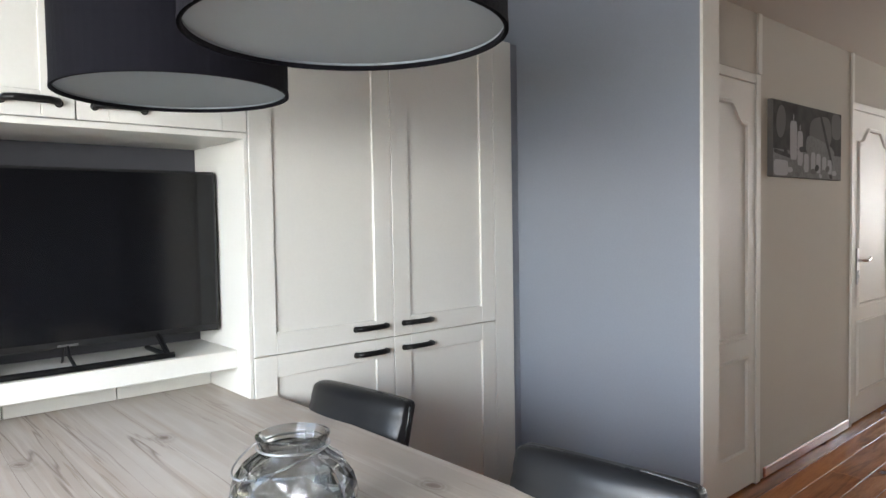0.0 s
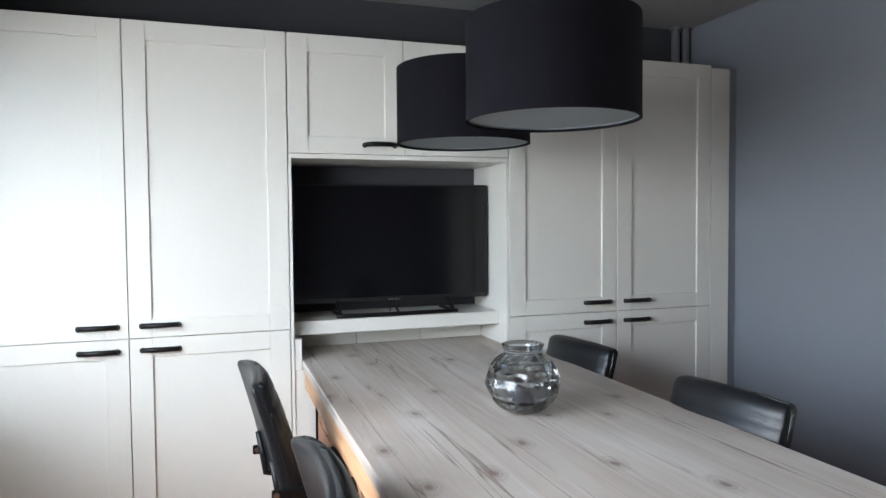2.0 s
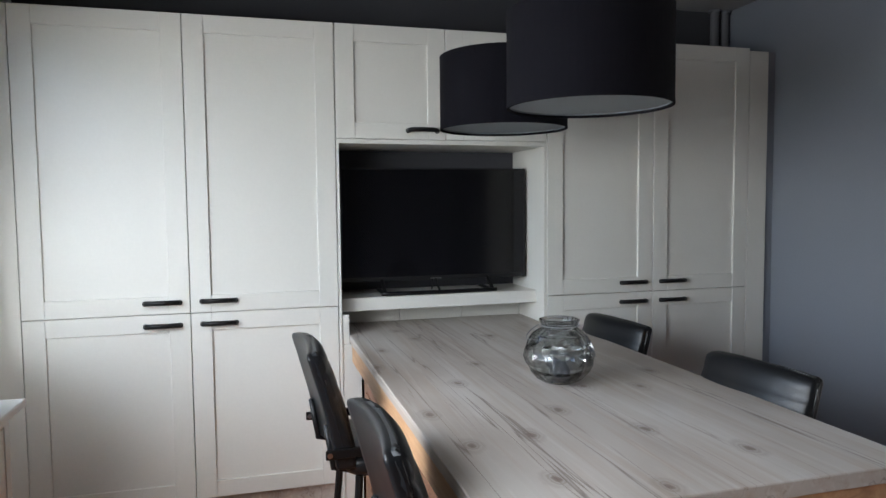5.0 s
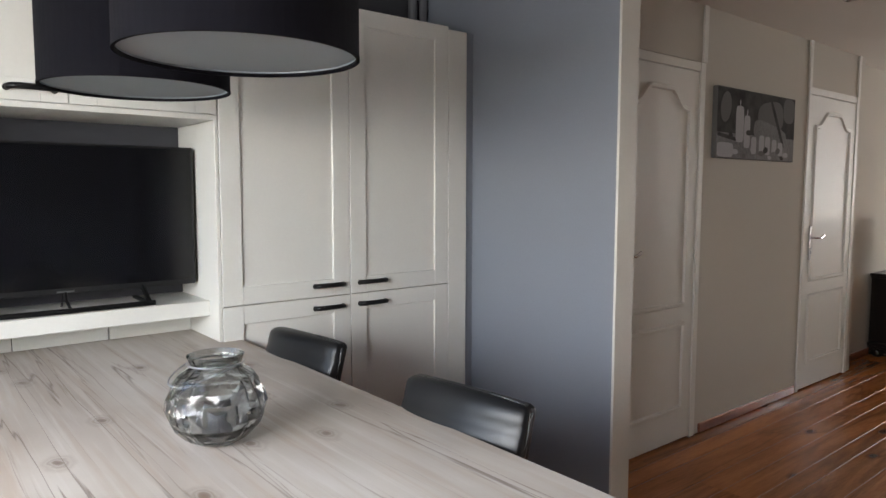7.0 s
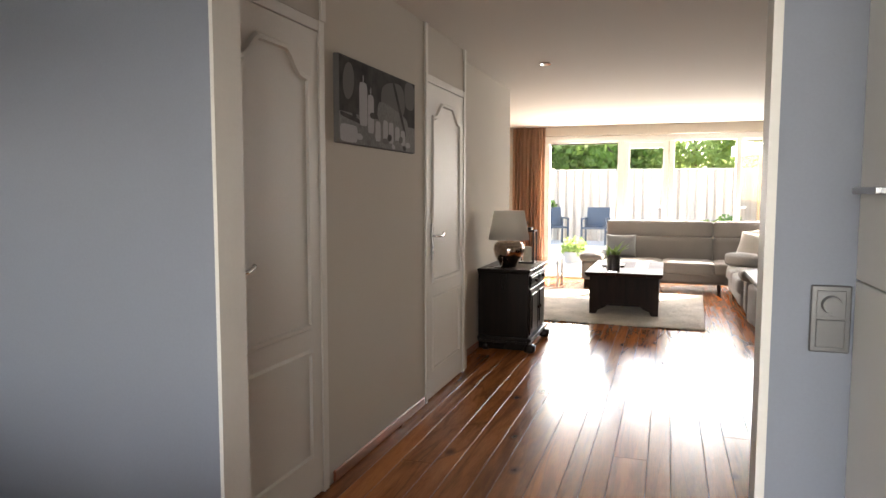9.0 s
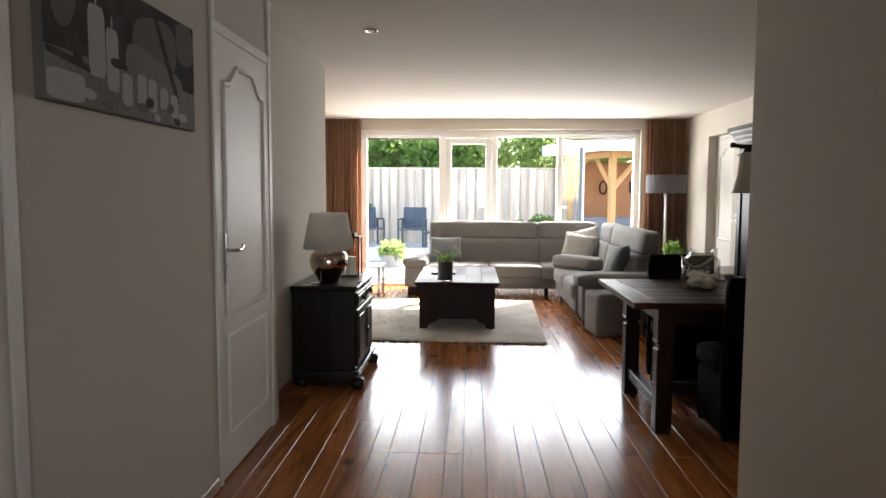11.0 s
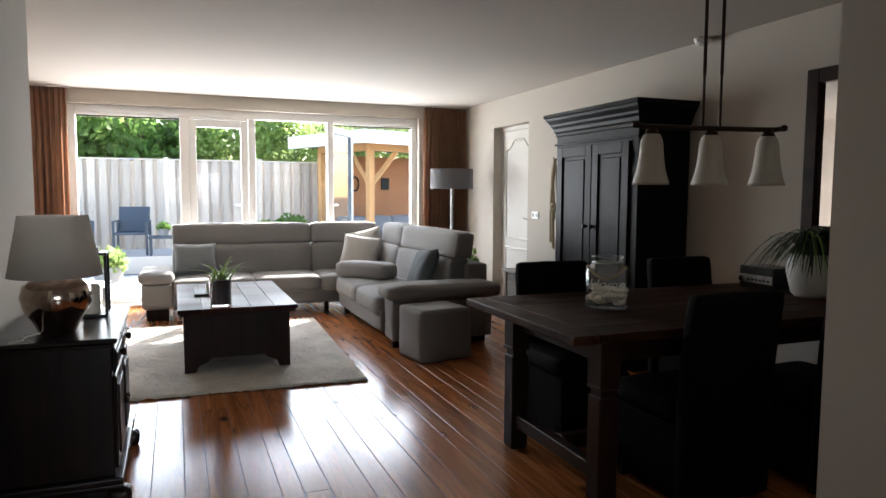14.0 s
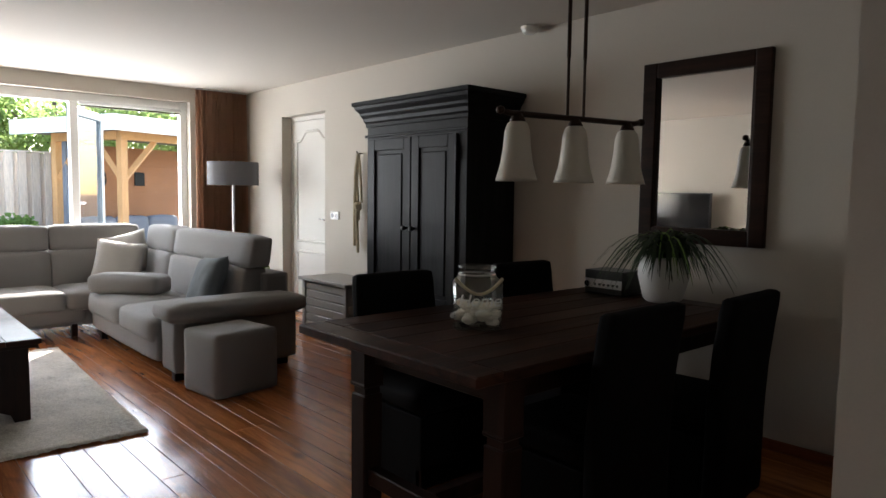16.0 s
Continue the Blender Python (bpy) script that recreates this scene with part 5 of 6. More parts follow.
solid("pouf", cushion(-0.21, 0.21, -0.235, 0.235, 0.002, 0.425, 0.03, 0.008), CL, "grey-taupe fabric cube pouf beside the sofa", "pouf", smooth=True, at=pose(9.075, -0.915, 0, 0, 0, 8))

# rug
bm = bmesh.new()
bmesh.ops.create_grid(bm, x_segments=230, y_segments=210, size=0.5)
for v in bm.verts:
    edge = min(0.5 - abs(v.co.x), 0.5 - abs(v.co.y))
    v.co.x, v.co.y = v.co.x * 2.5, v.co.y * 2.25
    v.co.z = 0.022 + 0.006 * noise.noise((v.co.x * 18, v.co.y * 18, 0)) + 0.008 * noise.noise((v.co.x * 46, v.co.y * 46, 4)) - (0.015 if edge < 0.002 else 0)
    v.co.x += 0.006 * noise.noise((v.co.y * 9, 2, 0))
solid("rug", bm, "rug_wool", "pale beige shaggy wool rug under the coffee table", "rug", smooth=True, at=pose(9.835, 0.875, 0.0, 0, 0, -2.0))

# coffee table chest
ct = thing("coffee_table", "dark wooden chest coffee table with bracket feet", "coffee table", (9.68, 0.64, 0.026))
for k in range(5):
    a = 0.222 + k * 0.1676
    wpart("plank", one(8.955, 10.41, a, a + 0.1668, 0.487, 0.517, 0.004), "table_wood", ct)
wpart("top_frame", bars([(8.97, 10.395, 0.235, 1.045, 0.465, 0.486)], 0.004), "dark_wood", ct)


def skirt(x0, x1, z0, z1, foot, cut, thick):
    """A chest side with a cut-out between two bracket feet, in the xz plane."""
    pts = [(x0, z0), (x0 + foot * 0.6, z0), (x0 + foot * 0.75, z0 + cut * 0.45), (x0 + foot * 1.3, z0 + cut * 0.75), (x0 + foot * 1.5, z0 + cut),
           (x1 - foot * 1.5, z0 + cut), (x1 - foot * 1.3, z0 + cut * 0.75), (x1 - foot * 0.75, z0 + cut * 0.45), (x1 - foot * 0.6, z0), (x1, z0), (x1, z1), (x0, z1)]
    bm = bmesh.new()
    f = bm.faces.new([bm.verts.new((x, 0, z)) for x, z in pts])
    r = bmesh.ops.extrude_face_region(bm, geom=[f])
    bmesh.ops.translate(bm, vec=(0, thick, 0), verts=[v for v in r["geom"] if isinstance(v, bmesh.types.BMVert)])
    bmesh.ops.recalc_face_normals(bm, faces=bm.faces)
    return bm


for x, name in ((9.10, "front_panel"), (10.28, "back_panel")):
    bm = skirt(0.262, 1.02, 0.028, 0.464, 0.13, 0.10, 0.03)
    bmesh.ops.transform(bm, matrix=Matrix.Translation((x, 0, 0)) @ Matrix(((0, 1, 0, 0), (1, 0, 0, 0), (0, 0, 1, 0), (0, 0, 0, 1))), verts=bm.verts[:])
    bmesh.ops.reverse_faces(bm, faces=bm.faces[:])
    wpart(name, bm, "dark_wood_up", ct)
for y in (0.264, 0.99):
    bm = skirt(9.132, 10.278, 0.028, 0.464, 0.16, 0.10, 0.03)
    bmesh.ops.translate(bm, vec=(0, y, 0), verts=bm.verts[:])
    wpart("side_panel", bm, "dark_wood", ct)
wpart("bottom", one(9.132, 10.278, 0.295, 0.989, 0.14, 0.16), "dark_wood", ct)


def blades(name, parent, c, count, length, droop, seed, material, w=0.008, up=0.6):
    rng = np.random.default_rng(seed)
    verts, faces = [], []
    for _ in range(count):
        a, s = rng.random() * 2 * math.pi, length * (0.55 + 0.6 * rng.random())
        e = up + 0.5 * rng.random()
        dx, dy = math.cos(a), math.sin(a)
        base = np.array((c[0] + 0.03 * rng.normal(), c[1] + 0.03 * rng.normal(), c[2]))
        k0 = len(verts)
        n = 7
        for i in range(n + 1):
            u = i / n
            out = s * (u * math.cos(e) + 0.25 * u * u)
            z = s * (u * math.sin(e) - droop * u * u)
            ww = w * (1 - u ** 2) + 0.0008
            p = base + np.array((dx * out, dy * out, z))
            verts += [tuple(p + np.array((-dy * ww, dx * ww, 0.0))), tuple(p - np.array((-dy * ww, dx * ww, 0.0)))]
        faces += [(k0 + 2 * i, k0 + 2 * i + 1, k0 + 2 * i + 3, k0 + 2 * i + 2) for i in range(n)]
    me = bpy.data.meshes.new("blades")
    me.from_pydata(verts, [], faces)
    me.materials.append(MATS[material])
    ob = new(name, me)
    ob.parent = parent
    return ob


vp = thing("grass_plant", "grassy green plant in a dark glass cylinder vase", "plant", (9.10, 0.76, 0.518))
part("vase", lathe([(0.0, 0.0), (0.074, 0.0), (0.078, 0.005), (0.078, 0.225), (0.074, 0.225), (0.074, 0.012), (0.0, 0.012)], 32), "clear_glass", vp, smooth=False)
part("filling", lathe([(0.0, 0.013), (0.0725, 0.013), (0.0725, 0.19), (0.0, 0.19)], 28), "black_plastic", vp, "dark filling inside the glass")
blades("leaf_tuft", vp, (0, 0, 0.18), 34, 0.30, 0.38, 5, "leaf_green", 0.010, 0.62)
tray = thing("tray", "low wooden tray with a candle on the coffee table", "tray", (9.75, 0.80, 0.518))
part("board", one(-0.17, 0.17, -0.13, 0.13, 0.0, 0.02, 0.004), "dark_wood", tray)
part("candle", lathe([(0.0, 0.021), (0.035, 0.021), (0.035, 0.085), (0.0, 0.083)], 18), "candle_wax", tray)

# floor lamp
fl = thing("floor_lamp", "floor lamp with a grey drum shade behind the sofa", "lamp", (11.74, -2.15, 0))
part("foot", lathe([(0.0, 0.0), (0.15, 0.0), (0.15, 0.012), (0.14, 0.02), (0.0, 0.024)], 32), "steel", fl)
part("pole", rod((0, 0, 0.02), (0, 0, 1.6), 0.013, seg=12), "steel", fl)
part("shade", lathe([(0.265, 1.40), (0.265, 1.645), (0.262, 1.645), (0.262, 1.40)], 48, close=True), "grey_shade", fl, "grey fabric drum shade")
part("spoke", rod((-0.262, 0, 1.6), (0.262, 0, 1.6), 0.004, seg=6), "steel", fl)
po = thing("potted_plant", "small leafy green plant behind the sofa back", "plant", (11.2, -2.16, 0))
part("pot", lathe([(0.0, 0.0), (0.09, 0.0), (0.12, 0.26), (0.11, 0.26), (0.10, 0.23), (0.0, 0.23)], 24), "white_ceramic", po)
part("stem", rod((0, 0, 0.22), (0.0, 0, 0.6), 0.008), "bark", po)
leaves("foliage", po, [(0, 0, 0.55, 0.12), (0.03, 0.05, 0.70, 0.10), (0, 0, 0.40, 0.10)], 260, 0.06, 9, "leaf_green")

# ---- armoire ----
ar = thing("armoire", "tall black wooden armoire with stepped cornice and panelled doors", "wardrobe", (8.66, -2.38, 0))
AX0, AX1, AF, AB = 8.09, 9.25, -2.15, -2.625
BW = "black_wood"
wpart("carcass", bars([(AX0, AX1, AB, AF, 0.12, 1.86)], 0.004), BW, ar)
wpart("plinth", bars([(AX0 - 0.02, AX1 + 0.02, AB, AF + 0.02, 0.002, 0.12)], 0.006), BW, ar)
bm = bmesh.new()
prof = [(0.0, 1.85), (0.010, 1.855), (0.010, 1.88), (0.022, 1.893), (0.026, 1.92), (0.043, 1.942), (0.047, 1.96), (0.072, 1.99), (0.08, 2.012), (0.092, 2.018), (0.092, 2.046), (0.0, 2.048)]
rings = []
for o, z in prof:
    rings.append([bm.verts.new(p) for p in ((AX0 - o, AB, z), (AX0 - o, AF + o, z), (AX1 + o, AF + o, z), (AX1 + o, AB, z))])
for a, b in zip(rings, rings[1:]):
    for i in range(3):
        bm.faces.new((a[i], a[i + 1], b[i + 1], b[i]))
    bm.faces.new((a[3], a[0], b[0], b[3]))
bm.faces.new(rings[-1])
bmesh.ops.recalc_face_normals(bm, faces=bm.faces)
wpart("cornice", bm, BW, ar)
wpart("band", bars([(AX0 - 0.015, AX1 + 0.015, AF, AF + 0.018, 1.77, 1.79)], 0.004), BW, ar)
for a, b, kx in ((AX0 + 0.09, 8.665, 8.63), (8.675, AX1 - 0.04, 8.72)):
    w = 0.085
    bm = bmesh.new()
    for s in ((a, a + w, 0.5, 1.75), (b - w, b, 0.5, 1.75), (a + w, b - w, 1.75 - w, 1.75), (a + w, b - w, 0.5, 0.5 + w)):
        box(bm, s[0], s[1], AF, AF + 0.022, s[2], s[3], bevel=0.003)
    dd = wpart("door", bm, BW, ar)
    part("door_panel", one(a + w, b - w, AF, AF + 0.006, 0.5 + w, 1.75 - w), BW, dd)
    part("raised_field", one(a + w + 0.03, b - w - 0.03, AF + 0.005, AF + 0.014, 0.5 + w + 0.03, 1.75 - w - 0.03, 0.006), BW, dd)
    part("knob", lathe([(0.0, 0.0), (0.012, 0.0), (0.009, 0.012), (0.02, 0.024), (0.017, 0.036), (0.0, 0.04)], 16), "black_metal", dd, smooth=True).matrix_basis = Matrix.Translation((kx, AF + 0.022, 1.08)) @ pose(0, 0, 0, -90, 0, 0)
for a, b in ((AX0 + 0.09, AX1 - 0.04),):
    dr = wpart("drawer", bars([(a, b, AF, AF + 0.02, 0.17, 0.47)], 0.004), BW, ar)
    for kx in (8.4, 8.95):
        part("knob", lathe([(0.0, 0.0), (0.012, 0.0), (0.02, 0.024), (0.0, 0.04)], 14), "black_metal", dr).matrix_basis = Matrix.Translation((kx, AF + 0.02, 0.32)) @ pose(0, 0, 0, -90, 0, 0)
for hz in (0.7, 1.62):
    wpart("hinge", rod((AX0 + 0.085, AF + 0.024, hz - 0.05), (AX0 + 0.085, AF + 0.024, hz + 0.05), 0.008, seg=8), "black_metal", ar)
# things near the recessed door
so = thing("wall_socket", "white double wall socket beside the recessed door", "socket", (10.49, SOUTH + 0.001, 1.11))
part("plate", one(-0.075, 0.075, 0.0, 0.010, -0.04, 0.04, 0.003), "white_plastic", so)
for k in (-0.037, 0.037):
    part("insert", rod((k, 0.010, 0), (k, 0.012, 0), 0.022, seg=20), "grey_plastic", so)
gh = thing("hanging_garland", "beige rope and cloth garland hanging from a wall hook", "decoration", (10.02, SOUTH + 0.03, 1.70))
part("hook", tube([(0, -0.028, 0.0), (0, 0.03, 0.0), (0, 0.04, 0.02)], 0.006, 6), "bronze_metal", gh)
for k, (dx, ln2, w) in enumerate(((-0.045, 0.46, 0.012), (0.02, 0.40, 0.010), (0.05, 0.86, 0.014), (-0.01, 0.62, 0.012), (0.0, 0.92, 0.016))):
    p = [(0, 0.02, 0), (dx * 0.6, 0.02 + 0.004 * k, -0.12), (dx, 0.022 + 0.004 * k, -ln2 * 0.6), (dx * 1.2, 0.02, -ln2)]
    part("strand", tube(p, w, 7), "rope", gh)
part("knot", cushion(-0.04, 0.045, 0.0, 0.05, -0.53, -0.45, 0.03, 0.01, cuts=3), "rope", gh, smooth=True)
tb = thing("slatted_chest", "low grey slatted wooden chest by the wall", "chest", (10.0, -2.42, 0))
part("lid", one(-0.40, 0.40, -0.2, 0.25, 0.52, 0.55, 0.005), "grey_cabinet", tb)
part("frame", bars([(-0.37, -0.32, -0.19, 0.22, 0.0, 0.52), (0.32, 0.37, -0.19, 0.22, 0.0, 0.52), (-0.32, 0.32, -0.18, 0.195, 0.04, 0.52)], 0.003), "grey_cabinet", tb)
for k in range(6):
    part("slat", one(-0.318, 0.318, 0.196, 0.212, 0.07 + k * 0.074, 0.135 + k * 0.074, 0.004), "grey_cabinet", tb)
    part("slat", one(-0.386, -0.371, -0.17, 0.20, 0.07 + k * 0.074, 0.135 + k * 0.074, 0.004), "grey_cabinet", tb)

# ---- dining corner ----
DT = 0.775
dt = thing("dining_table", "dark stained wooden refectory dining table", "table", (6.74, -1.45, 0))
for k in range(7):
    a = 6.205 + k * 0.1555
    wpart("plank", one(a, a + 0.1548, -2.30, -0.545, DT - 0.04, DT, 0.004), "table_wood", dt)
wpart("end_board", one(6.205, 7.292, -0.543, -0.42, DT - 0.04, DT, 0.006), "table_wood", dt)
wpart("end_board", one(6.205, 7.292, -2.45, -2.302, DT - 0.04, DT, 0.006), "table_wood", dt)
wpart("apron", bars([(6.30, 6.325, -2.3, -0.62, 0.63, DT - 0.041), (7.03, 7.055, -2.3, -0.62, 0.63, DT - 0.041), (6.325, 7.03, -0.64, -0.615, 0.63, DT - 0.041)], 0.003), "dark_wood", dt)
for lx in (6.27, 7.055):
    for ly in (-0.61, -2.25):
        bm = bmesh.new()
        box(bm, lx - 0.048, lx + 0.048, ly - 0.048, ly + 0.048, 0.001, 0.50, bevel=0.006)
        box(bm, lx - 0.038, lx + 0.038, ly - 0.038, ly + 0.038, 0.50, 0.53)
        box(bm, lx - 0.052, lx + 0.052, ly - 0.052, ly + 0.052, 0.53, 0.55, bevel=0.006)
        box(bm, lx - 0.048, lx + 0.048, ly - 0.048, ly + 0.048, 0.55, DT - 0.041)
        wpart("leg", bm, "dark_wood_up", dt)
for ly in (-0.61, -2.25):
    wpart("stretcher", one(6.318, 7.007, ly - 0.03, ly + 0.03, 0.12, 0.19, 0.006), "dark_wood", dt)
wpart("stretcher", one(6.64, 6.70, -2.22, -0.64, 0.12, 0.19, 0.006), "dark_wood", dt)


def dining_chair(x, y, rz, label):
    """An upholstered chair with covers to the floor, facing +x."""
    c = thing("dining_chair", label, "chair", (x, y, 0), rz, group="upholstered chairs round the dining table")
    part("seat", cushion(-0.20, 0.24, -0.235, 0.235, 0.36, 0.48, 0.04, 0.012), "dark_cloth", c, smooth=True)
    bm = cushion(-0.27, -0.19, -0.24, 0.24, 0.03, 0.935, 0.028, 0.008, cuts=10)
    for v in bm.verts:
        v.co.x -= 0.07 * max(0, v.co.z - 0.45) ** 1.5 * 2
        v.co.z += 0.008 * (v.co.y / 0.24) ** 4 * (v.co.z / 0.945) ** 4
    part("backrest", bm, "dark_cloth", c, smooth=True)
    part("skirt", bars([(-0.19, 0.22, -0.22, 0.22, 0.03, 0.36)], 0.012), "dark_cloth", c)
    for sx, sy in ((-0.2, -0.2), (-0.2, 0.2), (0.2, -0.2), (0.2, 0.2)):
        part("leg", one(sx - 0.02, sx + 0.02, sy - 0.02, sy + 0.02, 0.0, 0.12, 0.003), "dark_wood_up", c)
    return c


dining_chair(7.19, -1.06, 180, "dark upholstered dining chair on the sofa side of the table")
dining_chair(7.18, -2.01, 180, "dark upholstered dining chair before the armoire")
dining_chair(6.35, -1.13, 0, "dark upholstered dining chair pushed under the table")
dining_chair(6.27, -1.80, 3, "dark upholstered dining chair below the mirror")
cb2 = tube([(6.55, -0.86, 0.006), (6.62, -0.80, 0.10), (6.70, -0.78, 0.14), (6.78, -0.82, 0.08), (6.80, -0.95, 0.01), (6.9, -1.1, 0.006)], 0.006, 8)
solid("floor_cable", cb2, "black_plastic", "looped black cable on the floor under the table", "cable", smooth=True)

jar = thing("glass_jar", "square glass jar with rope handle, shells and lettering", "jar", (6.785, -0.98, DT + 0.001), -128)
hw = 0.104
bm = bmesh.new()
prof = [(0.0, hw * 0.9), (0.01, hw), (0.19, hw), (0.215, hw * 0.82), (0.222, hw * 0.7), (0.25, hw * 0.7), (0.254, hw * 0.76), (0.262, hw * 0.76), (0.262, hw * 0.66), (0.222, hw * 0.63), (0.208, hw * 0.74), (0.188, hw * 0.94), (0.014, hw * 0.94)]
rings = []
for z, r in prof:
    line = []
    for i in range(32):
        a = 2 * math.pi * i / 32
        k = 5.0 if z < 0.2 else 2.0
        s = (abs(math.cos(a)) ** k + abs(math.sin(a)) ** k) ** (-1 / k)
        line.append(bm.verts.new((r * s * math.cos(a), r * s * math.sin(a), z)))
    rings.append(line)
for a, b in zip(rings, rings[1:]):
    for i in range(32):
        bm.faces.new((a[i], a[(i + 1) % 32], b[(i + 1) % 32], b[i]))
bm.faces.new(rings[0][::-1]), bm.faces.new(rings[-1])
bmesh.ops.recalc_face_normals(bm, faces=bm.faces)
part("body", bm, "thin_glass", jar, smooth=True)
part("neck_wire", lathe([(hw * 0.73, 0.222), (hw * 0.76, 0.226), (hw * 0.73, 0.23)], 32), "steel", jar)
part("rope_handle", tube([(-0.098 + 0.196 * i / 12, 0.03 * (i / 6 - 1) ** 2, 0.215 - 0.06 * math.sin(math.pi * i / 12)) for i in range(13)], 0.007, 7), "rope", jar).matrix_basis = Matrix.Translation((0, -hw - 0.006, 0))
rng = np.random.default_rng(4)
for k in range(48):
    r = 0.015 + 0.012 * rng.random()
    bm = bmesh.new()
    bmesh.ops.create_icosphere(bm, subdivisions=2, radius=r)
    for v in bm.verts:
        v.co *= 1 + 0.25 * noise.noise(v.co * 60 + Vector((k, 0, 0)))
    part("shell", bm, "shells", jar, smooth=True).matrix_basis = Matrix.Translation(((rng.random() - 0.5) * 0.15, (rng.random() - 0.5) * 0.15, 0.028 + 0.07 * rng.random() ** 1.3)) @ Matrix.Diagonal((1.3, 1, 0.8, 1))
for words, size, dz in (("Home", 0.070, 0.105), ("is where", 0.020, 0.08)):
    cu = bpy.data.curves.new("lettering", "FONT")
    cu.body, cu.size, cu.extrude, cu.align_x, cu.shear = words, size, 0.0004, "CENTER", 0.25
    tmp = bpy.data.objects.new("tmp_text", cu)
    scene.collection.objects.link(tmp)
    me = bpy.data.meshes.new_from_object(tmp.evaluated_get(bpy.context.evaluated_depsgraph_get()))
    bpy.data.objects.remove(tmp)
    me.materials.clear()
    me.materials.append(MATS["white_plastic"])
    ob = new("lettering", me)
    ob.parent = jar
    ob.matrix_basis = Matrix.Translation((0, -hw - 0.002, dz)) @ pose(0, 0, 0, 90, 0, 0)

radio = thing("stereo", "small black stereo with a row of knobs on the table", "stereo", (7.03, -2.33, DT + 0.001))
part("casing", one(-0.13, 0.13, -0.10, 0.10, 0.0, 0.135, 0.006), "black_plastic", radio)
part("front_strip", one(-0.125, 0.125, 0.1, 0.104, 0.035, 0.085, 0.001), "steel", radio)
for k in range(6):
    part("button", rod((-0.10 + k * 0.03, 0.104, 0.055), (-0.10 + k * 0.03, 0.110, 0.055), 0.007, seg=10), "black_plastic", radio)
part("knob", rod((0.10, 0.104, 0.055), (0.10, 0.118, 0.055), 0.017, seg=18), "chrome", radio)
sp = thing("spider_plant", "spider plant with arching leaves in a white pot", "plant", (6.68, -2.28, DT + 0.001))
part("pot", lathe([(0.0, 0.0), (0.085, 0.0), (0.105, 0.02), (0.135, 0.14), (0.128, 0.215), (0.115, 0.24), (0.107, 0.24), (0.118, 0.2), (0.0, 0.19)], 36), "white_ceramic", sp, smooth=True)
blades("leaf_tuft", sp, (0, 0, 0.24), 170, 0.60, 1.15, 8, "leaf_dark", 0.0095, 1.10)
blades("leaf_tuft", sp, (0, 0, 0.24), 26, 0.60, 1.10, 18, "leaf_green", 0.006, 1.10)

mi = thing("wall_mirror", "large wall mirror in a wide dark wooden frame", "mirror", (6.675, SOUTH + 0.001, 1.072))
fw = 0.088
part("frame", bars([(-0.375, -0.375 + fw, 0.0, 0.04, 0.0, 1.045), (0.375 - fw, 0.375, 0.0, 0.04, 0.0, 1.045), (-0.375 + fw, 0.375 - fw, 0.0, 0.04, 1.045 - fw, 1.045), (-0.375 + fw, 0.375 - fw, 0.0, 0.04, 0.0, fw)], 0.008), "dark_wood", mi)
for x in (-0.375 + fw - 0.002, 0.375 - fw - 0.012):
    part("inner_lip", one(x, x + 0.014, 0.004, 0.03, fw, 1.045 - fw, 0.003), "dark_wood", mi)
part("mirror_glass", one(-0.375 + fw, 0.375 - fw, 0.006, 0.012, fw, 1.045 - fw), "mirror_silver", mi)

hl = thing("hanging_lamp", "bronze bar lamp with three white glass bell shades", "lamp", (6.785, -1.615, 1.70), -11)
part("bar", tube([(0, 0.43, 0.008), (0, 0.38, 0.0), (0, -0.38, 0.0), (0, -0.43, 0.008)], 0.014, 8), "bronze_metal", hl, smooth=True)
for ey in (0.435, -0.435):
    part("finial", lathe([(0.0, -0.02), (0.018, -0.012), (0.02, 0.0), (0.018, 0.012), (0.0, 0.02)], 14), "bronze_metal", hl, smooth=True).matrix_basis = Matrix.Translation((0, ey, 0.01))
for by in (0.34, 0.0, -0.34):
    b = part("bell_shade", lathe([(0.026, -0.03), (0.046, -0.045), (0.058, -0.08), (0.063, -0.15), (0.074, -0.225), (0.091, -0.285), (0.096, -0.302), (0.092, -0.30), (0.070, -0.225), (0.058, -0.15), (0.053, -0.08), (0.042, -0.05), (0.024, -0.034)], 36, close=True), "bell_glass", hl, "frosted white glass bell shade", smooth=True)
    b.matrix_basis = Matrix.Translation((0, by, 0))
    part("cap", lathe([(0.0, 0.0), (0.02, 0.0), (0.036, -0.03), (0.034, -0.042), (0.0, -0.042)], 20), "bronze_metal", b)
for ry in (0.05, -0.05):
    part("rod", rod((0, ry, 0.0), (0, ry, CEIL - 1.70 - 0.03), 0.007, seg=8), "bronze_metal", hl)
    part("rod_sleeve", rod((0, ry, 0.28), (0, ry, CEIL - 1.70 - 0.03), 0.0095, seg=8), "bronze_metal", hl)
part("ceiling_rose", lathe([(0.0, CEIL - 1.70 - 0.05), (0.07, CEIL - 1.70 - 0.045), (0.085, CEIL - 1.70 - 0.02), (0.085, CEIL - 1.70 - 0.001), (0.0, CEIL - 1.70 - 0.001)], 30), "bronze_metal", hl)
sd = thing("smoke_detector", "white round smoke detector on the ceiling", "smoke detector", (7.93, -2.565, CEIL - 0.05))
part("body", lathe([(0.0, 0.0), (0.035, 0.0), (0.05, 0.012), (0.055, 0.03), (0.06, 0.032), (0.06, 0.049), (0.0, 0.049)], 28), "white_plastic", sd)

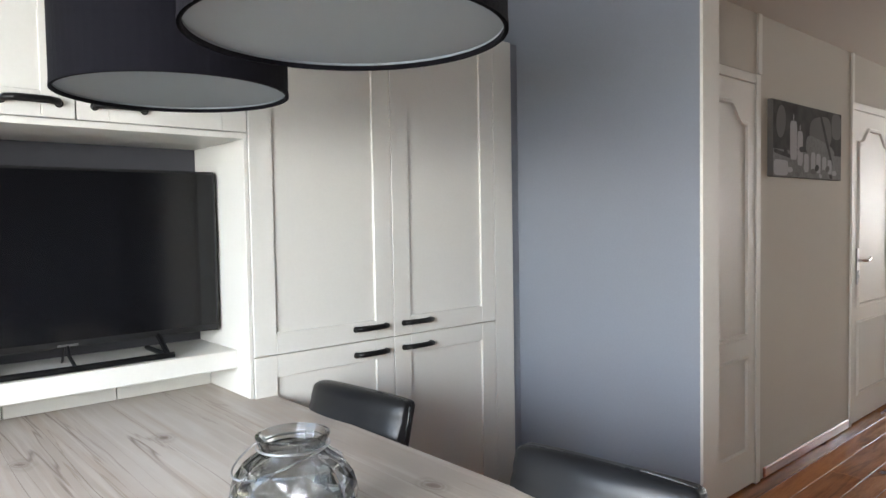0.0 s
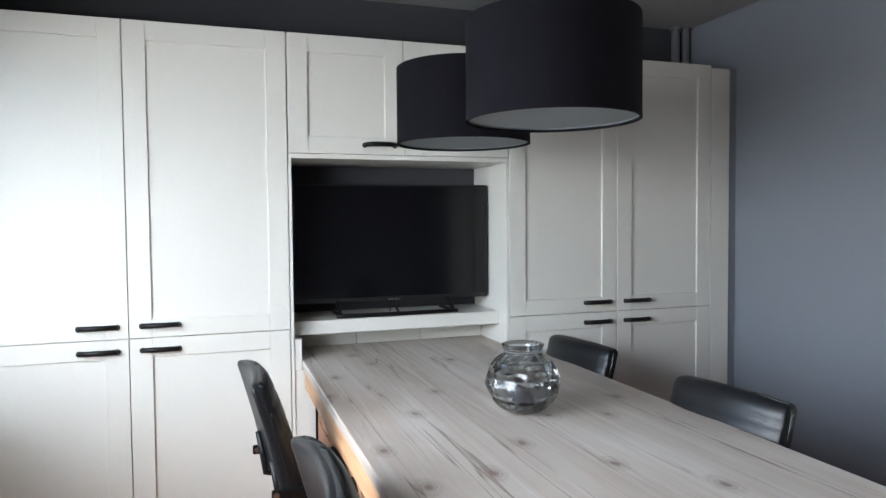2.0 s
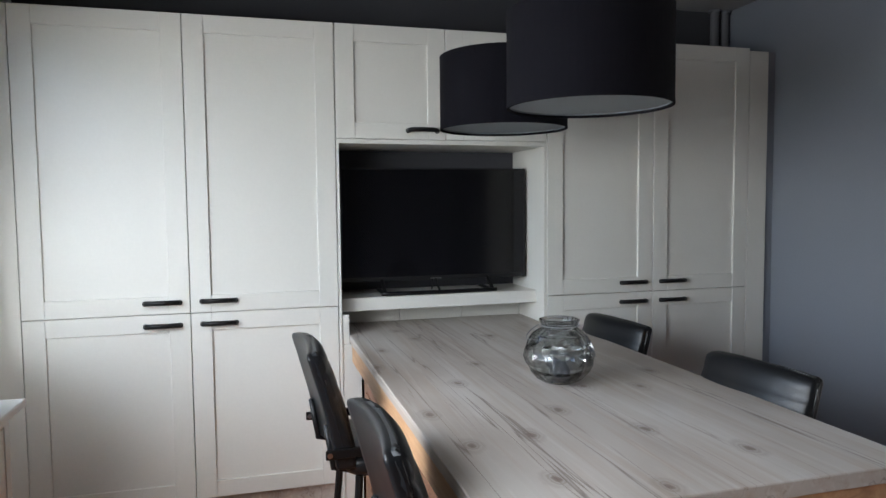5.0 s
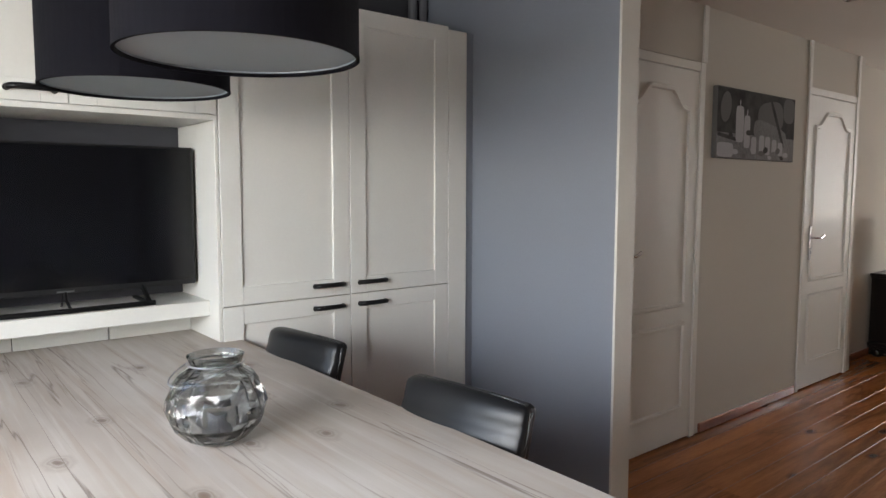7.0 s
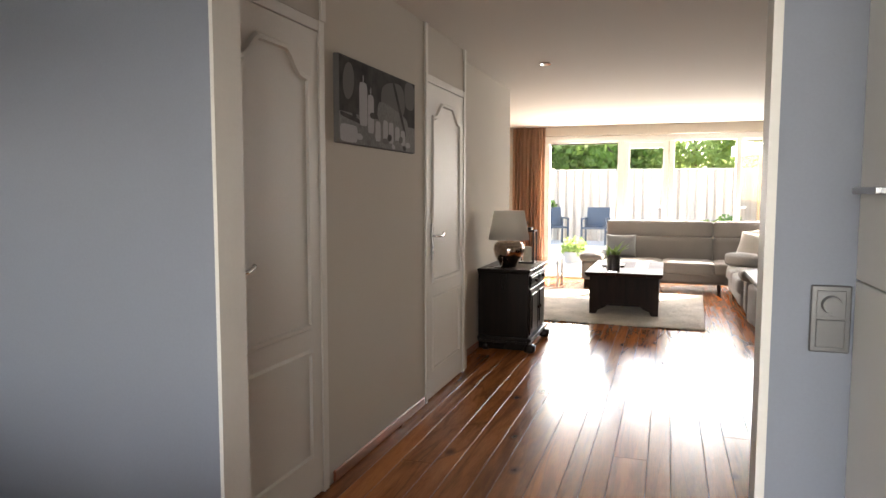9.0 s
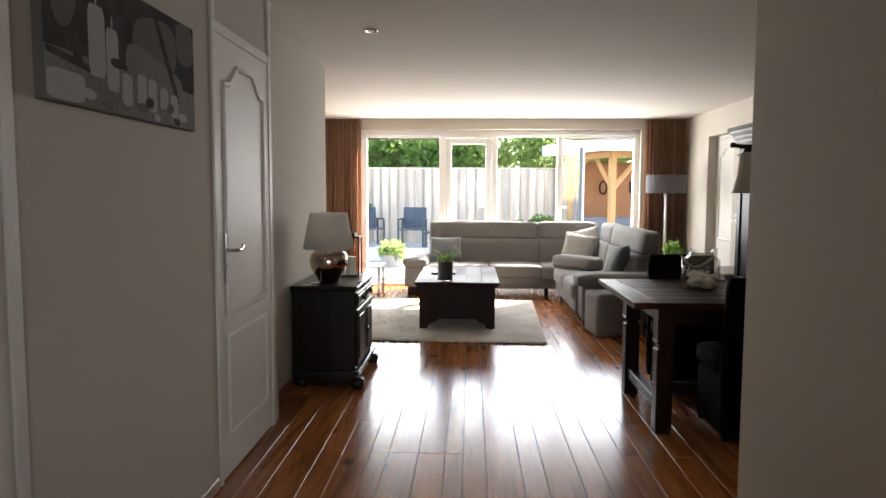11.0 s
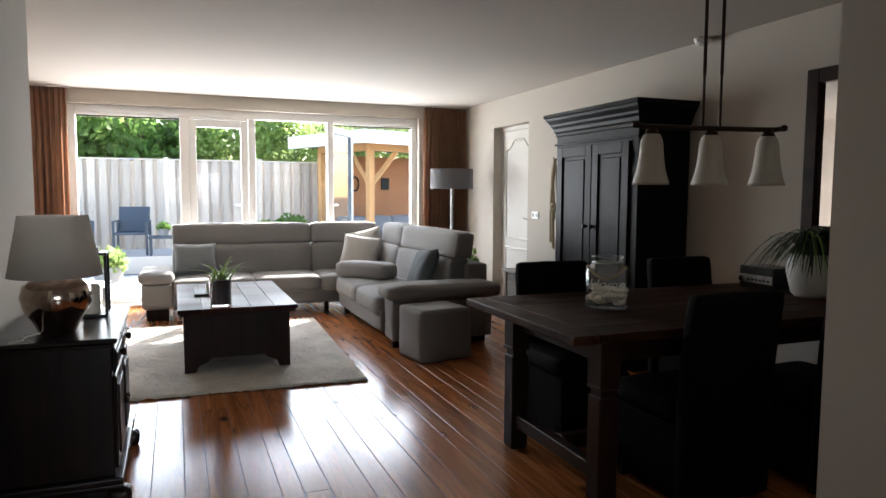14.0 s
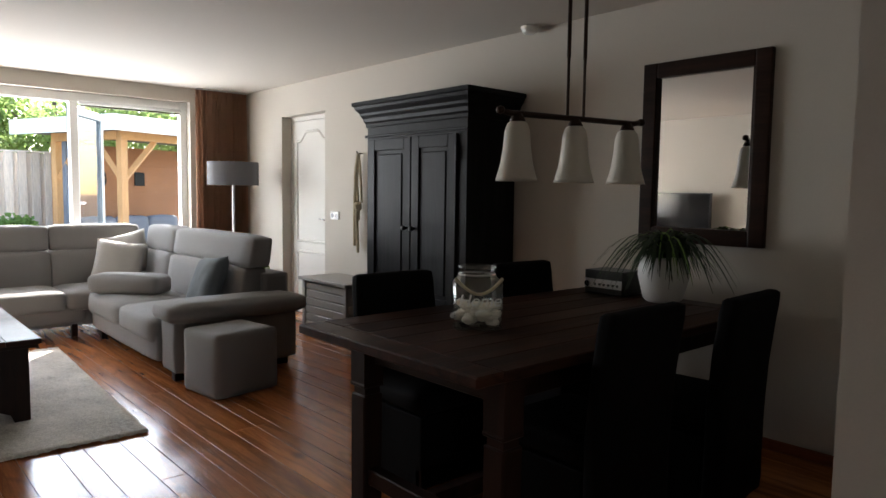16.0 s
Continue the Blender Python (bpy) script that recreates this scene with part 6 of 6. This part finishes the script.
# television side of the room, seen in the mirror
tvc = thing("tv_cabinet", "low white television cabinet with a glass top", "cabinet", (10.3, 2.82, 0))
part("body", one(-1.0, 1.05, -0.22, 0.25, 0.05, 0.42, 0.006), "white_lacquer", tvc)
part("plinth", one(-0.95, 1.0, -0.18, 0.22, 0.0, 0.05), "black_plastic", tvc)
for k in range(3):
    part("drawer_front", one(-0.99 + k * 0.68, -0.32 + k * 0.68, -0.24, -0.221, 0.07, 0.40, 0.003), "white_lacquer", tvc)
part("glass_top", one(-1.02, 1.07, -0.24, 0.26, 0.421, 0.431, 0.002), "smoke_glass", tvc)
tv2 = thing("television", "black flat television on the low cabinet", "television", (9.92, 2.90, 0.432))
part("casing", one(-0.50, 0.50, -0.02, 0.03, 0.06, 0.97, 0.006), "black_plastic", tv2)
part("screen", one(-0.485, 0.485, -0.023, -0.019, 0.09, 0.955), "tv_screen", tv2)
part("stand", bars([(-0.22, 0.22, -0.10, 0.12, 0.0, 0.012), (-0.04, 0.04, -0.01, 0.02, 0.012, 0.07)], 0.004), "black_metal", tv2)
wp = thing("framed_picture", "small dark framed picture on the television wall", "picture", (11.2, 3.099, 1.62))
part("frame", bars([(-0.12, 0.12, -0.03, -0.001, 0.0, 0.03), (-0.12, 0.12, -0.03, -0.001, 0.37, 0.40), (-0.12, -0.09, -0.03, -0.001, 0.03, 0.37), (0.09, 0.12, -0.03, -0.001, 0.03, 0.37)], 0.003), "dark_wood", wp)
part("print", one(-0.09, 0.09, -0.012, -0.001, 0.03, 0.37), "canvas_grey", wp)
gt = thing("side_table", "small glass-topped side table by the garden window", "table", (11.55, 1.95, 0))
part("glass_top", one(-0.25, 0.25, -0.25, 0.25, 0.40, 0.41, 0.003), "smoke_glass", gt)
part("shelf", one(-0.22, 0.22, -0.22, 0.22, 0.15, 0.17, 0.003), "white_lacquer", gt)
for sx in (-0.22, 0.22):
    for sy in (-0.22, 0.22):
        part("leg", one(sx - 0.018, sx + 0.018, sy - 0.018, sy + 0.018, 0.0, 0.40), "steel", gt)

# ---- garden ----
GZ = -0.06
structure("ground", one(EAST + 0.3, 300, -150, 150, GZ - 0.4, GZ - 0.03), "soil_ground", "garden soil reaching away behind the house", "ground")
structure("ground_front", one(-300, WEST - 0.25, -150, 150, GZ - 0.4, GZ - 0.05), "soil_ground", "open ground before the kitchen window", "ground")
FX = 18.5
fence = thing("fence", "weathered grey wooden garden fence of vertical boards", "fence", (FX, 0, 0))
front_board = to_mesh("board", one(-0.011, 0.011, -0.068, 0.068, 0.05, 1.96, 0.003), "fence_wood")
back_board = to_mesh("board", one(-0.011, 0.011, -0.060, 0.060, 0.05, 1.95, 0.003), "fence_wood")
y = -3.0
while y < 6.2:
    for me, dx, dy in ((front_board, -0.03, 0.0), (back_board, 0.019, 0.1025)):
        ob = new("board", me)
        ob.parent = fence
        ob.matrix_basis = Matrix.Translation((dx, y + dy, 0.0))
    y += 0.205
for py in np.arange(-2.4, 6.1, 1.8):
    wpart("post", one(FX - 0.06, FX + 0.03, py - 0.045, py + 0.045, GZ, 2.02, 0.005), "fence_wood", fence)
for pz in (0.4, 1.1, 1.75):
    wpart("rail", one(FX + 0.03, FX + 0.07, -3.05, 6.2, pz - 0.04, pz + 0.04), "fence_wood", fence)
wpart("cap", one(FX - 0.05, FX + 0.05, -3.05, 6.2, 1.963, 1.99, 0.004), "fence_wood", fence)
bed = structure("planting_bed", one(16.7, FX - 0.07, -1.4, 5.5, GZ - 0.03, 0.22), "terrace_tile", "raised paved border along the fence", "pavement")


def tree(x, y, h, r, seed, material, n, size, label):
    t = thing("tree", label, "tree", (x, y, GZ - 0.03))
    rng = np.random.default_rng(seed)
    part("trunk", tube([(0, 0, 0), (0.05, 0.02, h * 0.3), (0.02, -0.05, h * 0.6), (0, 0, h * 0.9)], 0.11, 10, 0.35), "bark", t, smooth=True)
    cs = []
    for k in range(9):
        a = k * 2.4 + rng.random()
        z = h * (0.42 + 0.055 * k)
        q = (r * 0.6 * math.cos(a), r * 0.75 * math.sin(a), z + 0.25)
        part("limb", tube([(0, 0, z * 0.8), (q[0] * 0.5, q[1] * 0.5, z * 0.95), q], 0.035, 6, 0.4), "bark", t)
        cs.append((q[0], q[1], q[2], r * (0.38 + 0.15 * rng.random())))
    cs += [(r * 0.5 * rng.normal(), r * 0.6 * rng.normal(), h * (0.5 + 0.3 * rng.random()), r * 0.35) for _ in range(9)]
    leaves("crown", t, cs, n, size, seed, material, 0.9, 0.36)
    return t


TREES = [(20.3, 3.9, 3.9, 1.5, "leaf_green", 4000, 0.20), (20.6, 1.7, 3.7, 1.5, "leaf_green", 4000, 0.20), (20.8, -0.4, 4.0, 1.5, "leaf_box", 6500, 0.11), (20.5, -2.3, 3.8, 1.5, "leaf_box", 6500, 0.11),
         (21.0, -4.6, 4.3, 1.7, "leaf_box", 8000, 0.11), (20.6, 5.9, 4.0, 1.6, "leaf_green", 6000, 0.16), (22.8, 3.0, 3.4, 1.8, "leaf_green", 3500, 0.2)]
for i, (x, y, h, r, m, n, s) in enumerate(TREES):
    tree(x, y, h, r, 20 + i, m, n, s, "broad-leaved green tree behind the garden fence" if m != "leaf_box" else "bright green bushy tree behind the garden fence")

# gazebo
gz = thing("gazebo", "wooden garden gazebo with white fascia roof and panelled back", "gazebo", (16.26, -2.35, GZ - 0.03), 21)
H = 2.22
for px, py in ((0, 0), (1.65, 0), (0, -3.0), (1.65, -3.0)):
    part("post", one(px - 0.06, px + 0.06, py - 0.06, py + 0.06, 0.0, H, 0.008), "gazebo_wood", gz)
part("beam", bars([(-0.06, 0.06, -3.06, 0.06, H, H + 0.14)], 0.006), "gazebo_wood", gz)
part("beam", bars([(0.062, 1.71, -0.06, 0.06, H, H + 0.14)], 0.006), "gazebo_wood", gz)
for p, q in (((0, -0.06, 1.62), (0, -0.62, H)), ((0.06, 0, 1.62), (0.62, 0, H)), ((1.59, 0, 1.62), (1.03, 0, H))):
    part("brace", rod(p, q, 0.055, seg=4), "gazebo_wood", gz)
part("roof", one(-0.40, 2.2, -3.5, 0.42, H + 0.141, H + 0.20), "soil_ground", gz)
part("fascia", bars([(-0.44, -0.402, -3.5, 0.46, H + 0.10, H + 0.34), (-0.402, 2.2, 0.422, 0.46, H + 0.10, H + 0.34)], 0.004), "white_frame", gz)
for k in range(13):
    part("panel_board", one(1.72, 1.745, -3.05, 0.05, 0.03 + k * 0.168, 0.1977 + k * 0.168, 0.003), "gazebo_panel", gz)
part("side_curtain", bars([(1.35, 1.45, -0.05, 0.05, 0.3, H)], 0.02), "garden_cushion", gz)
part("picture", bars([(1.695, 1.718, -1.78, -1.56, 1.50, 1.76)], 0.004), "black_metal", gz)
part("wall_ornament", tube([(1.69, -0.85 + 0.09 * math.cos(a), 1.62 + 0.15 * math.sin(a)) for a in [i * math.pi / 8 for i in range(17)]], 0.018, 6), "black_metal", gz)
bn2 = thing("garden_sofa", "garden lounge bench with dark grey cushions inside the gazebo", "bench", (17.35, -2.95, GZ - 0.03), 21)
part("frame", bars([(-0.35, 0.35, -1.0, 1.0, 0.1, 0.32)], 0.01), "garden_chair_dark", bn2)
for k in range(3):
    part("seat_cushion", cushion(-0.34, 0.3, -0.98 + k * 0.66, -0.34 + k * 0.66, 0.32, 0.48, 0.05, 0.02), "garden_cushion", bn2, smooth=True)
    part("back_cushion", cushion(0.15, 0.34, -0.98 + k * 0.66, -0.34 + k * 0.66, 0.46, 0.95, 0.06, 0.02), "garden_cushion", bn2, smooth=True)


def garden_chair(x, y, rz, label):
    c = thing("garden_chair", label, "chair", (x, y, 0.221), rz, group="dark garden chairs on the terrace")
    part("seat", one(-0.25, 0.25, -0.26, 0.26, 0.36, 0.40, 0.008), "garden_chair_dark", c)
    bm = one(-0.29, -0.25, -0.26, 0.26, 0.40, 0.86, 0.01)
    bmesh.ops.rotate(bm, cent=(-0.27, 0, 0.4), matrix=Matrix.Rotation(radians(-14), 3, "Y"), verts=bm.verts[:])
    part("backrest", bm, "garden_chair_dark", c)
    for sy in (-0.27, 0.27):
        part("armrest", one(-0.28, 0.25, sy - 0.025, sy + 0.025, 0.58, 0.61, 0.005), "garden_chair_dark", c)
        for sx in (-0.24, 0.23):
            part("leg", one(sx - 0.02, sx + 0.02, sy - 0.02, sy + 0.02, 0.0, 0.58), "garden_chair_dark", c)
    return c


garden_chair(17.2, 1.78, 175, "dark blue-grey garden chair before the fence")
garden_chair(17.3, 2.75, 205, "dark garden armchair beside the flower pots")
gtb = thing("garden_table", "low dark garden table with pots on the terrace", "table", (16.95, 1.05, 0.221))
part("top", one(-0.2, 0.2, -0.45, 0.45, 0.30, 0.34, 0.006), "garden_chair_dark", gtb)
for sx in (-0.17, 0.17):
    for sy in (-0.42, 0.42):
        part("leg", one(sx - 0.02, sx + 0.02, sy - 0.02, sy + 0.02, 0.0, 0.30), "garden_chair_dark", gtb)


def pot_plant(x, y, z, r, h, fr2, fz, n, size, seed, mt, label):
    p = thing("garden_plant", label, "plant", (x, y, z), group="potted garden plants")
    part("pot", lathe([(0.0, 0.0), (r * 0.75, 0.0), (r, h), (r * 0.9, h), (r * 0.85, h * 0.85), (0.0, h * 0.85)], 24), "grey_stone_pot", p)
    leaves("foliage", p, [(0, 0, h + fz, fr2), (fr2 * 0.4, fr2 * 0.3, h + fz * 0.8, fr2 * 0.7), (-fr2 * 0.3, -fr2 * 0.4, h + fz, fr2 * 0.7)], n, size, seed, mt)
    return p


pot_plant(15.6, 2.05, GZ - 0.02, 0.24, 0.26, 0.26, 0.08, 700, 0.07, 31, "leaf_box", "grey pot with trailing green plant on the terrace")
pot_plant(17.6, -0.60, 0.221, 0.16, 0.22, 0.22, 0.16, 600, 0.07, 32, "leaf_box", "round green shrub in a pot before the fence")
pot_plant(17.6, -1.08, 0.221, 0.18, 0.24, 0.28, 0.24, 800, 0.07, 33, "leaf_green", "taller green shrub in a pot before the fence")
pot_plant(16.95, 1.25, 0.562, 0.09, 0.12, 0.10, 0.05, 200, 0.05, 34, "leaf_green", "small potted plant on the garden table")
pot_plant(17.8, 3.05, 0.221, 0.2, 0.75, 0.22, 0.12, 400, 0.08, 35, "leaf_green", "tall pot with green plant beside the armchair")

# terrace tiles
tile = to_mesh("tile", one(0.004, 0.596, 0.004, 0.596, -0.04, 0.0, 0.004), "terrace_tile")
terrace = structure("terrace", one(EAST + 0.3, 16.7, -4.5, 5.5, GZ - 0.10, GZ - 0.012), "soil_ground", "paved terrace of large pale concrete tiles", "pavement")
tx = EAST + 0.31
while tx < 16.1:
    ty = -4.2
    while ty < 5.0:
        ob = new("tile", tile)
        ob.parent = terrace
        ob.matrix_basis = Matrix.Translation((tx, ty, GZ))
        ty += 0.6
    tx += 0.6

# floor planks
rng = np.random.default_rng(11)
floor_ob = bpy.data.objects["floor"]
LENS = (2.4, 2.9, 3.4)
WIDTHS = (0.17, 0.12, 0.145, 0.10, 0.16, 0.145, 0.095, 0.12, 0.175, 0.115)
plank_me = {}
y, k = 1.39 + 0.09 + sum(WIDTHS), 0
while y > SOUTH - 0.1:
    w = WIDTHS[k % 10]
    y, k = y - w, k + 1
    x, first = WEST - 0.1, True
    while x < EAST + 0.05:
        L = (0.7, 1.2, 1.7, 2.2)[int(rng.integers(4))] if first else LENS[int(rng.integers(3))]
        first, L = False, round(min(L, EAST + 0.06 - x), 3)
        if L < 0.01:
            break
        if (L, w) not in plank_me:
            plank_me[L, w] = to_mesh("plank", one(0.0006, L - 0.0006, 0.0014, w - 0.0014, -0.002, 0.0, 0.0012), "floor_wood")
        if x + L > WEST - 0.1:
            ob = new("plank", plank_me[L, w])
            ob.parent = floor_ob
            ob.matrix_basis = Matrix.Translation((x, y, 0.0004 * rng.random() - 0.0004))
        x += L
